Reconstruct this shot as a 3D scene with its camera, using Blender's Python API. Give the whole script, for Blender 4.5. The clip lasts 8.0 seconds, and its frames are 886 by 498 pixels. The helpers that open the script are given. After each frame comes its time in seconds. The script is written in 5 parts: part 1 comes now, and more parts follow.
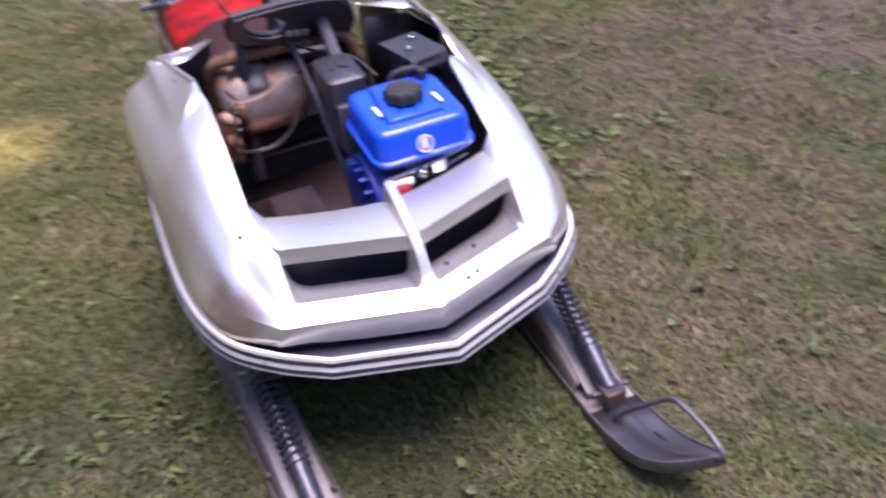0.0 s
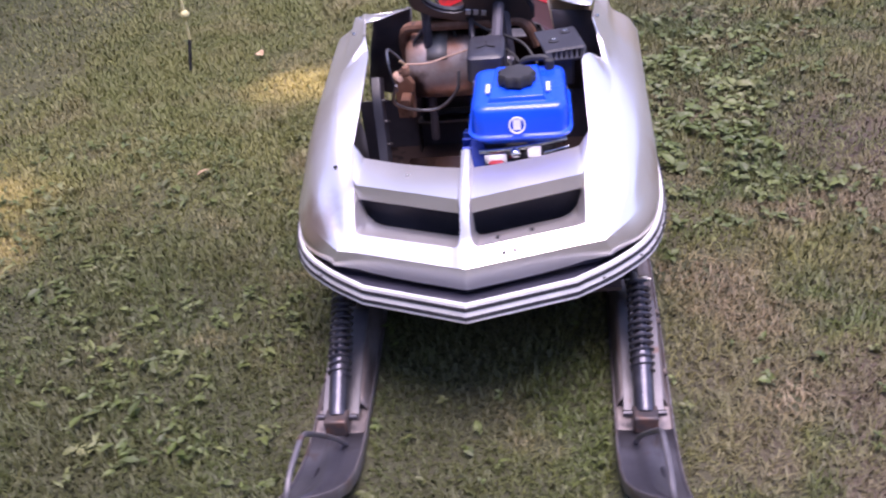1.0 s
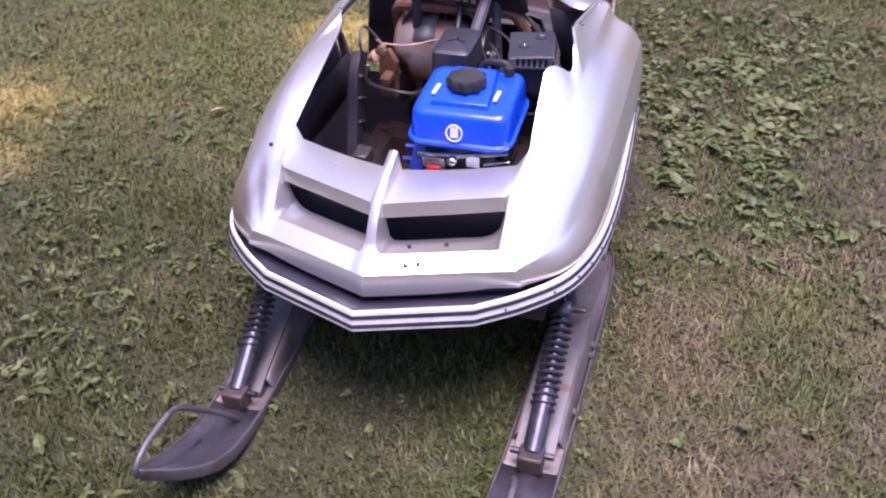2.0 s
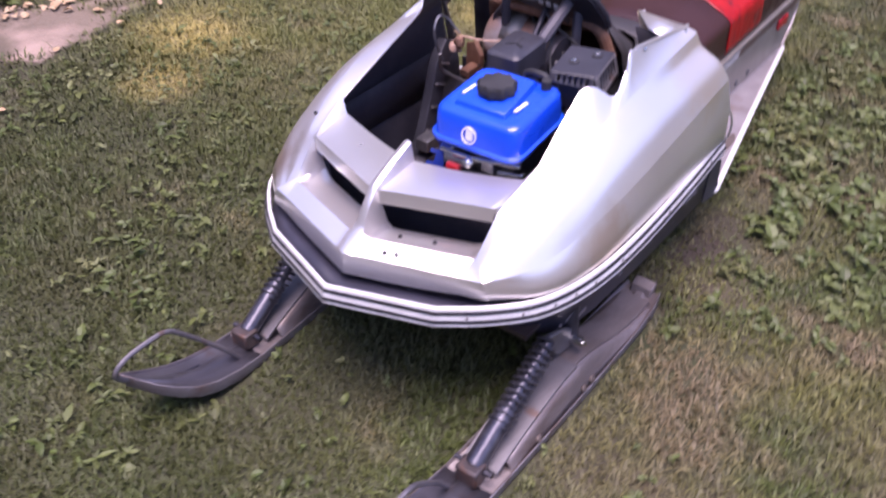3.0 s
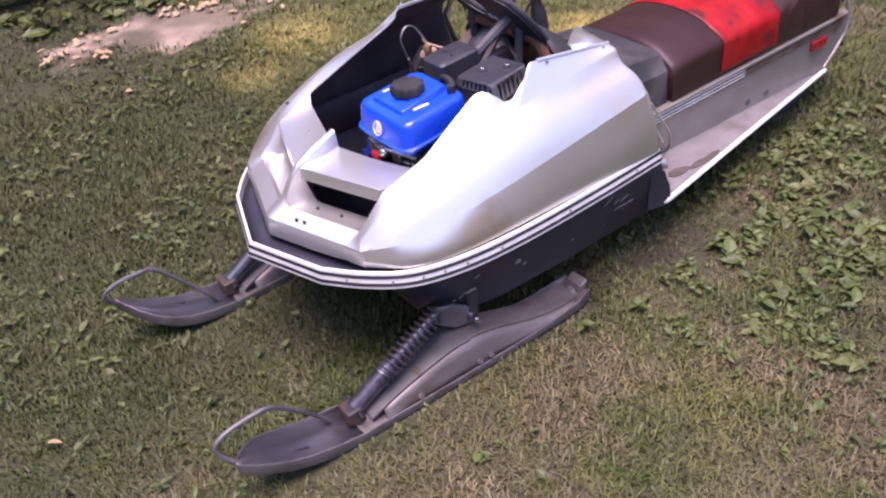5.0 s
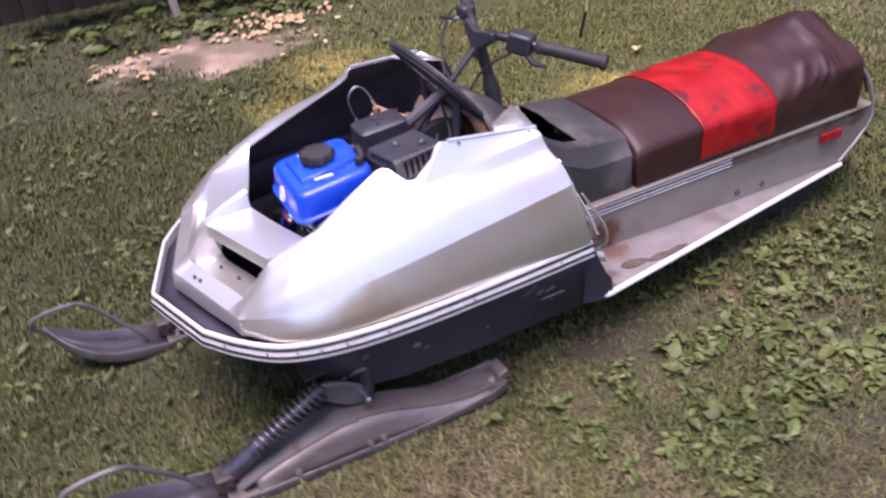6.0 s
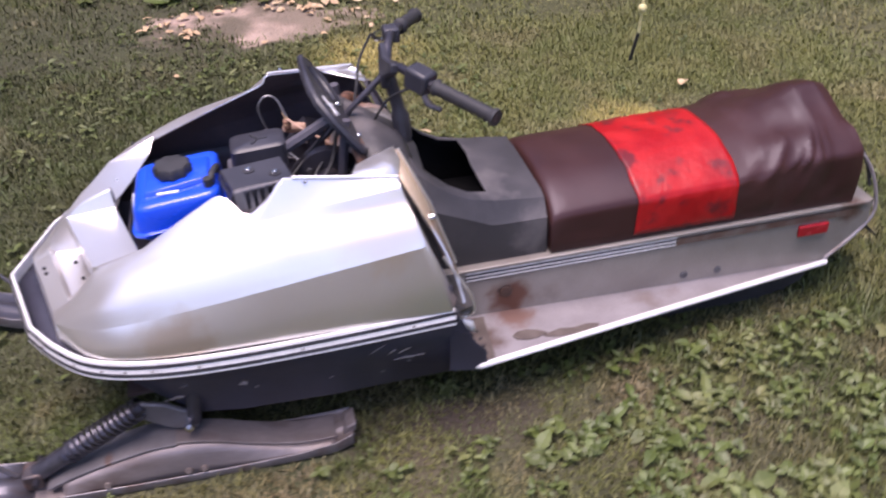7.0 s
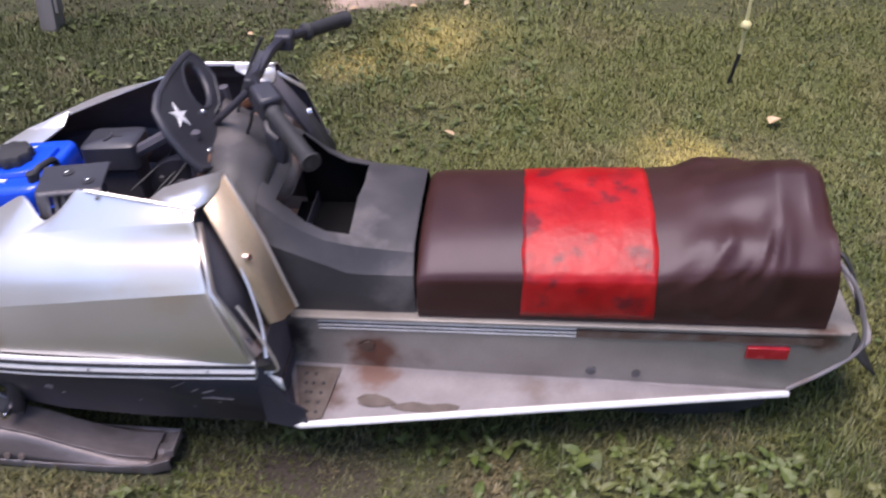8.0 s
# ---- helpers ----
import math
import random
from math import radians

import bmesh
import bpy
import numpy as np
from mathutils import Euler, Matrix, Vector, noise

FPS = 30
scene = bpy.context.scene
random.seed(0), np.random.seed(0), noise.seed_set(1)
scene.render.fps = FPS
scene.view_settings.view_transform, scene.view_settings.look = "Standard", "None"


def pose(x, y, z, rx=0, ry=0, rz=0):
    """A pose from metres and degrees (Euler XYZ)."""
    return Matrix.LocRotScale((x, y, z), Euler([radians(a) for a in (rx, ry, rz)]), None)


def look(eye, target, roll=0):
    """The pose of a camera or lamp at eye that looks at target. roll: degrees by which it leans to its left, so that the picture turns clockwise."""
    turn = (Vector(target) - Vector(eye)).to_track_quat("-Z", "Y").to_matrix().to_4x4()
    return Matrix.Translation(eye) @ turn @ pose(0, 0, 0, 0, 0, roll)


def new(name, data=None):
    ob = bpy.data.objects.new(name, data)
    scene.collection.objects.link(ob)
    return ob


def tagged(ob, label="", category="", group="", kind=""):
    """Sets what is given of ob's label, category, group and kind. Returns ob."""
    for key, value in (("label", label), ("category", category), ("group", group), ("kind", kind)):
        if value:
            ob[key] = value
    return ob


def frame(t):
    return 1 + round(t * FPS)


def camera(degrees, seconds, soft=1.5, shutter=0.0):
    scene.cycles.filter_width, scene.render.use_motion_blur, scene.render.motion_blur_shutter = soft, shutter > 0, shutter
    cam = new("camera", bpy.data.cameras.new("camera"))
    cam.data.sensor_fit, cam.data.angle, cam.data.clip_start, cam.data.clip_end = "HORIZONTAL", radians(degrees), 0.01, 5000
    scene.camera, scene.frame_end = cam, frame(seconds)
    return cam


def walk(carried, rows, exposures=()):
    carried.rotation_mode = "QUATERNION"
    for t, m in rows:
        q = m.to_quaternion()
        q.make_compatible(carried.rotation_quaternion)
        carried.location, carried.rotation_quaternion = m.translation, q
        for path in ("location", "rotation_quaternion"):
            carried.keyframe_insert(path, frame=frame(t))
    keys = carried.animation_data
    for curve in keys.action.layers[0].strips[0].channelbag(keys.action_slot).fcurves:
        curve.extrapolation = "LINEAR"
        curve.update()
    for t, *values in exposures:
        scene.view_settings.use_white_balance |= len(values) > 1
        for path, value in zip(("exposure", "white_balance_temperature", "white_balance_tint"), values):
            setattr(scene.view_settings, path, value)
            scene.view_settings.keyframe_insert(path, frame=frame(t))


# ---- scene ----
cam = camera(56.0, 8.0, soft=2.1, shutter=0.4)
PATH = [
    (0, (0.127, -0.066, 1.41), (0.681, 1.429, 0.202), -5.6),
    (0.3, (0.297, -0.199, 1.387), (0.466, 1.432, 0.278), -9.3),
    (0.5, (0.471, -0.27, 1.361), (0.455, 1.374, 0.222), -7.5),
    (0.8, (0.624, -0.32, 1.365), (0.451, 1.324, 0.247), -6.3),
    (1, (0.718, -0.308, 1.361), (0.416, 1.327, 0.249), -7.6),
    (1.2, (0.78, -0.259, 1.35), (0.509, 1.376, 0.231), -6.2),
    (2.3, (1.22, -0.051, 1.447), (0.575, 1.392, 0.223), -3.9),
    (2.5, (1.324, -0.016, 1.466), (0.592, 1.397, 0.255), -6),
    (2.8, (1.442, 0.053, 1.448), (0.486, 1.273, 0.194), -6.4),
    (3, (1.482, 0.128, 1.436), (0.494, 1.351, 0.2), -1.5),
    (3.3, (1.598, 0.178, 1.477), (0.494, 1.405, 0.353), -1.2),
    (3.5, (1.689, 0.202, 1.484), (0.5, 1.39, 0.4), -0.7),
    (3.7, (1.812, 0.205, 1.501), (0.573, 1.315, 0.39), -0.8),
    (4, (1.987, 0.218, 1.525), (0.761, 1.37, 0.442), -0.7),
    (4.2, (2.043, 0.221, 1.528), (0.792, 1.362, 0.463), -1),
    (5.3, (2.164, 0.586, 1.51), (0.8, 1.369, 0.274), -6.8),
    (5.5, (2.136, 0.686, 1.525), (0.767, 1.461, 0.29), -4.9),
    (5.8, (2.212, 0.84, 1.542), (0.734, 1.567, 0.413), -6.9),
    (6, (2.298, 0.954, 1.529), (0.781, 1.608, 0.402), -5.8),
    (6.3, (2.394, 1.144, 1.585), (0.878, 1.692, 0.406), -6.8),
    (6.5, (2.413, 1.261, 1.585), (0.85, 1.722, 0.424), -8.6),
    (6.7, (2.37, 1.403, 1.58), (0.798, 1.798, 0.409), -7.6),
    (7, (2.295, 1.636, 1.553), (0.705, 1.969, 0.386), -2),
    (7.3, (2.213, 1.891, 1.553), (0.61, 2.057, 0.384), -3.5),
    (7.5, (2.151, 2.111, 1.536), (0.554, 2.063, 0.333), -4.3),
    (7.7, (2.116, 2.268, 1.545), (0.547, 2.169, 0.31), -1.9),
    (8, (2.016, 2.481, 1.556), (0.46, 2.276, 0.315), -2.6),
]
EXPOSURES = [(0.0, 1.30, 6350, 34), (0.5, 1.32, 6300, 38), (1.2, 1.32, 6250, 41), (3.0, 1.24, 6400, 44), (4.2, 1.22, 6600, 41), (6.0, 1.20, 6750, 37), (7.2, 1.18, 6700, 32), (8.0, 1.08, 6600, 26)]
walk(cam, [(t, look(eye, target, roll)) for t, eye, target, roll in PATH], EXPOSURES)

# ---- light ----
world = bpy.data.worlds.new("sky")
scene.world = world
world.use_nodes = True
wn = world.node_tree.nodes
sky = wn.new("ShaderNodeTexSky")
sky.sky_type = "NISHITA"
sky.sun_disc = False
sky.sun_elevation, sky.sun_rotation = radians(79), radians(141)
world.node_tree.links.new(sky.outputs[0], wn["Background"].inputs[0])
wn["Background"].inputs[1].default_value = 0.15
sun = new("sun", bpy.data.lights.new("sun", "SUN"))
sun.data.energy, sun.data.angle, sun.data.color = 2.5, radians(40), (1.0, 0.95, 0.88)
sun.matrix_world = look((0.46, -0.57, 3.8), (0, 0, 0))

# ---- materials ----


def surface(name, c1, c2, rough=0.5, metal=0.0, scale=12.0, fine=140.0, bump=0.15, split=(0.4, 0.65), c3=None, s3=40.0,
            at3=(0.62, 0.68), coat=0.0, vary=0.12, depth=0.002, stretch=(1, 1, 1), island=0.0):
    """Two tones at a coarse scale, grain at a fine one, and a third tone in spots of wear."""
    m = bpy.data.materials.new(name)
    m.use_nodes = True
    n, l = m.node_tree.nodes, m.node_tree.links
    b = n["Principled BSDF"]
    tc, mp = n.new("ShaderNodeTexCoord"), n.new("ShaderNodeMapping")
    l.new(tc.outputs["Object"], mp.inputs[0])
    mp.inputs["Scale"].default_value = stretch

    def cloud(size, detail):
        t = n.new("ShaderNodeTexNoise")
        t.inputs["Scale"].default_value, t.inputs["Detail"].default_value = size, detail
        l.new(mp.outputs[0], t.inputs["Vector"])
        return t.outputs[0]

    def ramp(source, low, high):
        r = n.new("ShaderNodeMapRange")
        r.inputs[1].default_value, r.inputs[2].default_value = low, high
        l.new(source, r.inputs[0])
        return r.outputs[0]

    def mix(factor, one, two, kind="MIX"):
        x = n.new("ShaderNodeMix")
        x.data_type, x.blend_type = "RGBA", kind
        for socket, value in ((x.inputs[0], factor), (x.inputs[6], one), (x.inputs[7], two)):
            if isinstance(value, (int, float)):
                socket.default_value = value
            elif isinstance(value, tuple):
                socket.default_value = (*value, 1)
            else:
                l.new(value, socket)
        return x.outputs[2]

    coarse, grain = cloud(scale, 5), cloud(fine, 3)
    colour = mix(ramp(coarse, *split), c1, c2)
    if c3:
        colour = mix(ramp(cloud(s3, 6), *at3), colour, c3)
    g = n.new("ShaderNodeMapRange")
    g.inputs[3].default_value, g.inputs[4].default_value = 1 - vary, 1 + vary
    l.new(grain, g.inputs[0])
    if island:
        geo = n.new("ShaderNodeNewGeometry")
        r = n.new("ShaderNodeMapRange")
        r.inputs[3].default_value, r.inputs[4].default_value = 1 - island, 1 + island
        l.new(geo.outputs["Random Per Island"], r.inputs[0])
        x = n.new("ShaderNodeMath")
        x.operation = "MULTIPLY"
        l.new(g.outputs[0], x.inputs[0])
        l.new(r.outputs[0], x.inputs[1])
        shade = x.outputs[0]
    else:
        shade = g.outputs[0]
    v = n.new("ShaderNodeVectorMath")
    v.operation = "SCALE"
    l.new(colour, v.inputs[0])
    l.new(shade, v.inputs[3])
    l.new(v.outputs[0], b.inputs["Base Color"])
    rr = n.new("ShaderNodeMapRange")
    rr.inputs[3].default_value, rr.inputs[4].default_value = max(0.03, rough - 0.08), min(1, rough + 0.1)
    l.new(coarse, rr.inputs[0])
    l.new(rr.outputs[0], b.inputs["Roughness"])
    b.inputs["Metallic"].default_value = metal
    b.inputs["Coat Weight"].default_value = coat
    if bump:
        bp = n.new("ShaderNodeBump")
        bp.inputs["Strength"].default_value, bp.inputs["Distance"].default_value = bump, depth
        l.new(grain, bp.inputs["Height"])
        l.new(bp.outputs[0], b.inputs["Normal"])
    return m


SILVER = surface("silver paint", (0.80, 0.775, 0.765), (0.84, 0.82, 0.81), 0.30, 0.80, 4, 300, 0.0, vary=0.012, c3=(0.76, 0.715, 0.665), s3=1.6, at3=(0.50, 0.85))
SILVER_WORN = surface("bare aluminium", (0.58, 0.44, 0.29), (0.66, 0.53, 0.38), 0.40, 0.55, 9, 200, 0.05, stretch=(1, 1, 0.1))
WHITE_TRIM = surface("white trim", (0.78, 0.77, 0.76), (0.66, 0.65, 0.64), 0.45, 0.1, 20, 200, 0.05)
DARK_LINE = surface("black line", (0.02, 0.02, 0.025), (0.035, 0.035, 0.04), 0.6)
PAN_BLACK = surface("black plastic", (0.026, 0.026, 0.040), (0.040, 0.040, 0.060), 0.45, 0, 6, 90, 0.1, c3=(0.25, 0.25, 0.28), s3=22, at3=(0.71, 0.75))
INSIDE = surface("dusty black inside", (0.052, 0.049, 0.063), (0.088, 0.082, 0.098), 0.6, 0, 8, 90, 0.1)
TUNNEL = surface("brushed grey aluminium", (0.285, 0.262, 0.238), (0.225, 0.202, 0.182), 0.45, 0.35, 5, 160, 0.06, c3=(0.10, 0.056, 0.041), s3=4.5, at3=(0.60, 0.82))
BOARD = surface("worn pale aluminium", (0.325, 0.298, 0.306), (0.245, 0.222, 0.225), 0.42, 0.35, 8, 160, 0.08, c3=(0.15, 0.095, 0.07), s3=6, at3=(0.57, 0.78))
RUST = surface("rust", (0.16, 0.075, 0.045), (0.27, 0.15, 0.10), 0.7, 0.2, 18, 160, 0.3, c3=(0.05, 0.03, 0.025), s3=30)
RUST_THIN = surface("thin rust film", (0.14, 0.090, 0.070), (0.18, 0.145, 0.125), 0.6, 0.25, 30, 160, 0.15, c3=(0.10, 0.05, 0.036), s3=22, at3=(0.45, 0.7))
STEEL_RUST = surface("rusty steel drum", (0.46, 0.39, 0.36), (0.36, 0.17, 0.10), 0.42, 0.4, 9, 120, 0.2, c3=(0.05, 0.03, 0.027), s3=8, at3=(0.50, 0.62))
BAY_BROWN = surface("dull brown panel", (0.062, 0.038, 0.031), (0.10, 0.054, 0.038), 0.42, 0.2, 6, 120, 0.15, c3=(0.02, 0.012, 0.01), s3=10)
BRONZE = surface("brown painted floor", (0.085, 0.060, 0.055), (0.12, 0.074, 0.060), 0.4, 0.3, 7, 120, 0.15, c3=(0.015, 0.01, 0.01), s3=12)
BRONZE_SHEET = surface("oily bronze sheet", (0.16, 0.095, 0.072), (0.22, 0.12, 0.085), 0.24, 0.8, 7, 90, 0.1, c3=(0.03, 0.02, 0.018), s3=9, at3=(0.5, 0.7), stretch=(1, 0.3, 1))
SEAT = surface("brown vinyl", (0.036, 0.0135, 0.0115), (0.049, 0.019, 0.016), 0.40, 0, 5, 420, 0.25, coat=0.04, vary=0.10, c3=(0.060, 0.028, 0.027), s3=7, at3=(0.55, 0.75))
TAPE = surface("red tape", (0.30, 0.004, 0.006), (0.40, 0.012, 0.012), 0.40, 0, 14, 45, 0.6, c3=(0.13, 0.010, 0.014), s3=15, at3=(0.54, 0.66), depth=0.003)
CONSOLE = surface("faded black plastic", (0.036, 0.034, 0.037), (0.066, 0.061, 0.064), 0.55, 0, 7, 200, 0.2, c3=(0.125, 0.112, 0.110), s3=8, at3=(0.55, 0.72))
# blue of the reflected sky put into the vinyl's highlights
SEAT.node_tree.nodes["Principled BSDF"].inputs["Specular Tint"].default_value = (0.80, 0.84, 1.0, 1)
for m in (SEAT, TAPE):
    m.node_tree.nodes["Principled BSDF"].inputs["Specular IOR Level"].default_value = 0.34
# near black without gloss: the console hole's shade put into the colour
VOID = surface("hole shade black", (0.006, 0.006, 0.007), (0.010, 0.010, 0.011), 0.9)
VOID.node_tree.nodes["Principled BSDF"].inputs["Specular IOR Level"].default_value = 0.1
RUBBER = surface("black rubber", (0.018, 0.018, 0.02), (0.03, 0.03, 0.033), 0.65, 0, 20, 200, 0.2)
DASH = surface("black moulded plastic", (0.026, 0.026, 0.034), (0.040, 0.040, 0.050), 0.42, 0, 9, 160, 0.1)
BLUE = surface("blue paint", (0.003, 0.065, 0.62), (0.004, 0.080, 0.70), 0.28, 0, 5, 300, 0.02, coat=0.4, vary=0.03)
BLUE_DULL = surface("dusty blue metal", (0.008, 0.03, 0.22), (0.012, 0.04, 0.30), 0.4, 0.2, 12, 120, 0.1)
CAST = surface("cast metal", (0.17, 0.17, 0.18), (0.11, 0.11, 0.12), 0.45, 0.7, 25, 160, 0.3, c3=(0.04, 0.04, 0.04), s3=30)
CHROME = surface("bright steel", (0.7, 0.7, 0.72), (0.6, 0.6, 0.62), 0.2, 1.0, 20, 200, 0.05)
ENGINE_BLACK = surface("black engine cover", (0.030, 0.030, 0.039), (0.046, 0.046, 0.056), 0.40, 0, 9, 160, 0.1)
SKI = surface("weathered ski steel", (0.185, 0.160, 0.160), (0.255, 0.221, 0.217), 0.5, 0.45, 9, 90, 0.25, c3=(0.11, 0.078, 0.066), s3=10, at3=(0.47, 0.68), stretch=(1, 0.45, 1), vary=0.18)
SKI_DARK = surface("dark ski steel", (0.036, 0.035, 0.045), (0.068, 0.064, 0.078), 0.36, 0.5, 8, 120, 0.15, c3=(0.085, 0.055, 0.047), s3=16, at3=(0.62, 0.74))
SKI_TIP = surface("scraped ski tip", (0.085, 0.083, 0.100), (0.135, 0.130, 0.150), 0.36, 0.5, 8, 120, 0.15, c3=(0.085, 0.060, 0.052), s3=14, at3=(0.62, 0.74))
SKI_RIM = surface("bare ski edge", (0.21, 0.195, 0.205), (0.15, 0.135, 0.14), 0.42, 0.5, 12, 120, 0.15, c3=(0.13, 0.09, 0.075), s3=14, at3=(0.52, 0.7))
SHOCK = surface("oily black spring", (0.060, 0.060, 0.078), (0.10, 0.10, 0.12), 0.30, 0.6, 30, 160, 0.1)
SHOCK_DULL = surface("dull grey forging", (0.12, 0.115, 0.125), (0.165, 0.155, 0.165), 0.5, 0.4, 14, 120, 0.25, c3=(0.12, 0.08, 0.07), s3=18)
SHACKLE = surface("rusty dark shackle", (0.060, 0.050, 0.052), (0.10, 0.075, 0.066), 0.5, 0.4, 24, 120, 0.3, c3=(0.13, 0.07, 0.05), s3=28, at3=(0.5, 0.65))
FITTING = surface("tan plastic fitting", (0.52, 0.34, 0.25), (0.42, 0.26, 0.18), 0.5, 0, 25, 160, 0.1)
RED_LENS = surface("red reflector", (0.30, 0.010, 0.016), (0.38, 0.016, 0.024), 0.25, 0, 30, 300, 0.3)
RED_PLASTIC = surface("red plastic", (0.6, 0.02, 0.03), (0.7, 0.03, 0.04), 0.35)
WHITE = surface("white decal", (0.75, 0.75, 0.76), (0.68, 0.68, 0.7), 0.5, 0, 40, 200, 0.05)
STAIN = surface("brown bare metal", (0.135, 0.108, 0.095), (0.092, 0.072, 0.062), 0.6, 0.3, 25, 160, 0.2)
GREY_WOOD = surface("grey weathered timber", (0.26, 0.23, 0.21), (0.18, 0.155, 0.14), 0.8, 0, 4, 120, 0.4, stretch=(1, 1, 0.15))
DARK_WOOD = surface("dark stained boards", (0.022, 0.014, 0.012), (0.04, 0.026, 0.022), 0.75, 0, 4, 90, 0.4, stretch=(1, 1, 0.15))
BARK = surface("grey bark", (0.16, 0.14, 0.15), (0.09, 0.08, 0.08), 0.9, 0, 9, 60, 0.8, stretch=(1, 1, 0.3), depth=0.01)
LEAF_GREEN = surface("weed leaf", (0.060, 0.086, 0.020), (0.088, 0.110, 0.029), 0.5, 0, 5, 60, 0.2, island=0.32, vary=0.2, c3=(0.125, 0.125, 0.048), s3=4, at3=(0.54, 0.68))
LEAF_CLOVER = surface("clover leaf", (0.054, 0.078, 0.016), (0.084, 0.100, 0.026), 0.55, 0, 5, 60, 0.2, island=0.35, vary=0.2, c3=(0.16, 0.17, 0.07), s3=4, at3=(0.55, 0.7))
for m in (LEAF_GREEN, LEAF_CLOVER):
    m.node_tree.nodes["Principled BSDF"].inputs["Specular IOR Level"].default_value = 0.45
LEAF_TREE = surface("tree leaf", (0.05, 0.09, 0.025), (0.08, 0.12, 0.03), 0.5, 0, 2, 60, 0, island=0.3)
LEAF_DRY = surface("dry leaf", (0.45, 0.30, 0.17), (0.55, 0.42, 0.26), 0.7, 0, 20, 150, 0.3, island=0.3)
GRASS = surface("grass blade", (0.066, 0.088, 0.019), (0.126, 0.128, 0.036), 0.6, 0, 3.4, 14, 0, split=(0.40, 0.58), c3=(0.175, 0.138, 0.072), s3=3.0, at3=(0.50, 0.65), island=0.5, vary=0.4)
FOLIAGE = surface("dark foliage", (0.045, 0.055, 0.028), (0.10, 0.11, 0.06), 0.8, 0, 1.5, 9, 0.6, vary=0.5, depth=0.1)
ROPE = surface("yellow rope", (0.55, 0.50, 0.22), (0.65, 0.60, 0.32), 0.8, 0, 60, 300, 0.5)



def ground_surface():
    """Thin turf that gives way to dry dirt, brightened as sunlit, where the ground is worn bare."""
    m = surface("lawn soil", (0.038, 0.047, 0.018), (0.060, 0.060, 0.027), 0.95, 0, 2.5, 55, 0.9, c3=(0.085, 0.064, 0.044), s3=1.3, at3=(0.50, 0.7), depth=0.02, vary=0.35)
    n, l = m.node_tree.nodes, m.node_tree.links
    b = n["Principled BSDF"]
    turf = b.inputs["Base Color"].links[0].from_socket
    at = n.new("ShaderNodeAttribute")
    at.attribute_name = "worn"
    cloud = n.new("ShaderNodeTexNoise")
    cloud.inputs["Scale"].default_value, cloud.inputs["Detail"].default_value = 9, 8
    tc = n.new("ShaderNodeTexCoord")
    l.new(tc.outputs["Object"], cloud.inputs["Vector"])
    add = n.new("ShaderNodeMath")
    add.operation = "ADD"
    l.new(at.outputs["Fac"], add.inputs[0])
    l.new(cloud.outputs[0], add.inputs[1])
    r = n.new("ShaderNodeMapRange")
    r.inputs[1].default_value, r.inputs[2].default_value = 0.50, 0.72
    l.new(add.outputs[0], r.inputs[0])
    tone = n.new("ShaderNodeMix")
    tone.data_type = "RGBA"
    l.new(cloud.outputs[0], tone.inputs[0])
    # pale dry dirt, with the sunlight on the patch put into its tone
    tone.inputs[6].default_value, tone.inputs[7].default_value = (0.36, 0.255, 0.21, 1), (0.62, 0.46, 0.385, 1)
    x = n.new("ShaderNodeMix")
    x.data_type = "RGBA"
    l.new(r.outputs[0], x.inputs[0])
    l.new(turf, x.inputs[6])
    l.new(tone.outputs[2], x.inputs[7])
    trod = n.new("ShaderNodeAttribute")
    trod.attribute_name = "trodden"
    rise = n.new("ShaderNodeMath")
    rise.operation = "ADD"
    l.new(trod.outputs["Fac"], rise.inputs[0])
    l.new(cloud.outputs[0], rise.inputs[1])
    r2 = n.new("ShaderNodeMapRange")
    r2.inputs[1].default_value, r2.inputs[2].default_value = 0.62, 1.0
    l.new(rise.outputs[0], r2.inputs[0])
    shaded_earth = n.new("ShaderNodeMix")
    shaded_earth.data_type = "RGBA"
    l.new(r2.outputs[0], shaded_earth.inputs[0])
    l.new(x.outputs[2], shaded_earth.inputs[6])
    # bare soil, darkened for the shade close beside the sled
    shaded_earth.inputs[7].default_value = (0.048, 0.036, 0.027, 1)
    out = n.new("ShaderNodeAttribute")
    out.attribute_name = "turf"
    meadow = n.new("ShaderNodeMix")
    meadow.data_type = "RGBA"
    l.new(out.outputs["Fac"], meadow.inputs[0])
    l.new(shaded_earth.outputs[2], meadow.inputs[6])
    meadow.inputs[7].default_value = (0.105, 0.118, 0.045, 1)
    l.new(meadow.outputs[2], b.inputs["Base Color"])
    return m


SOIL = ground_surface()


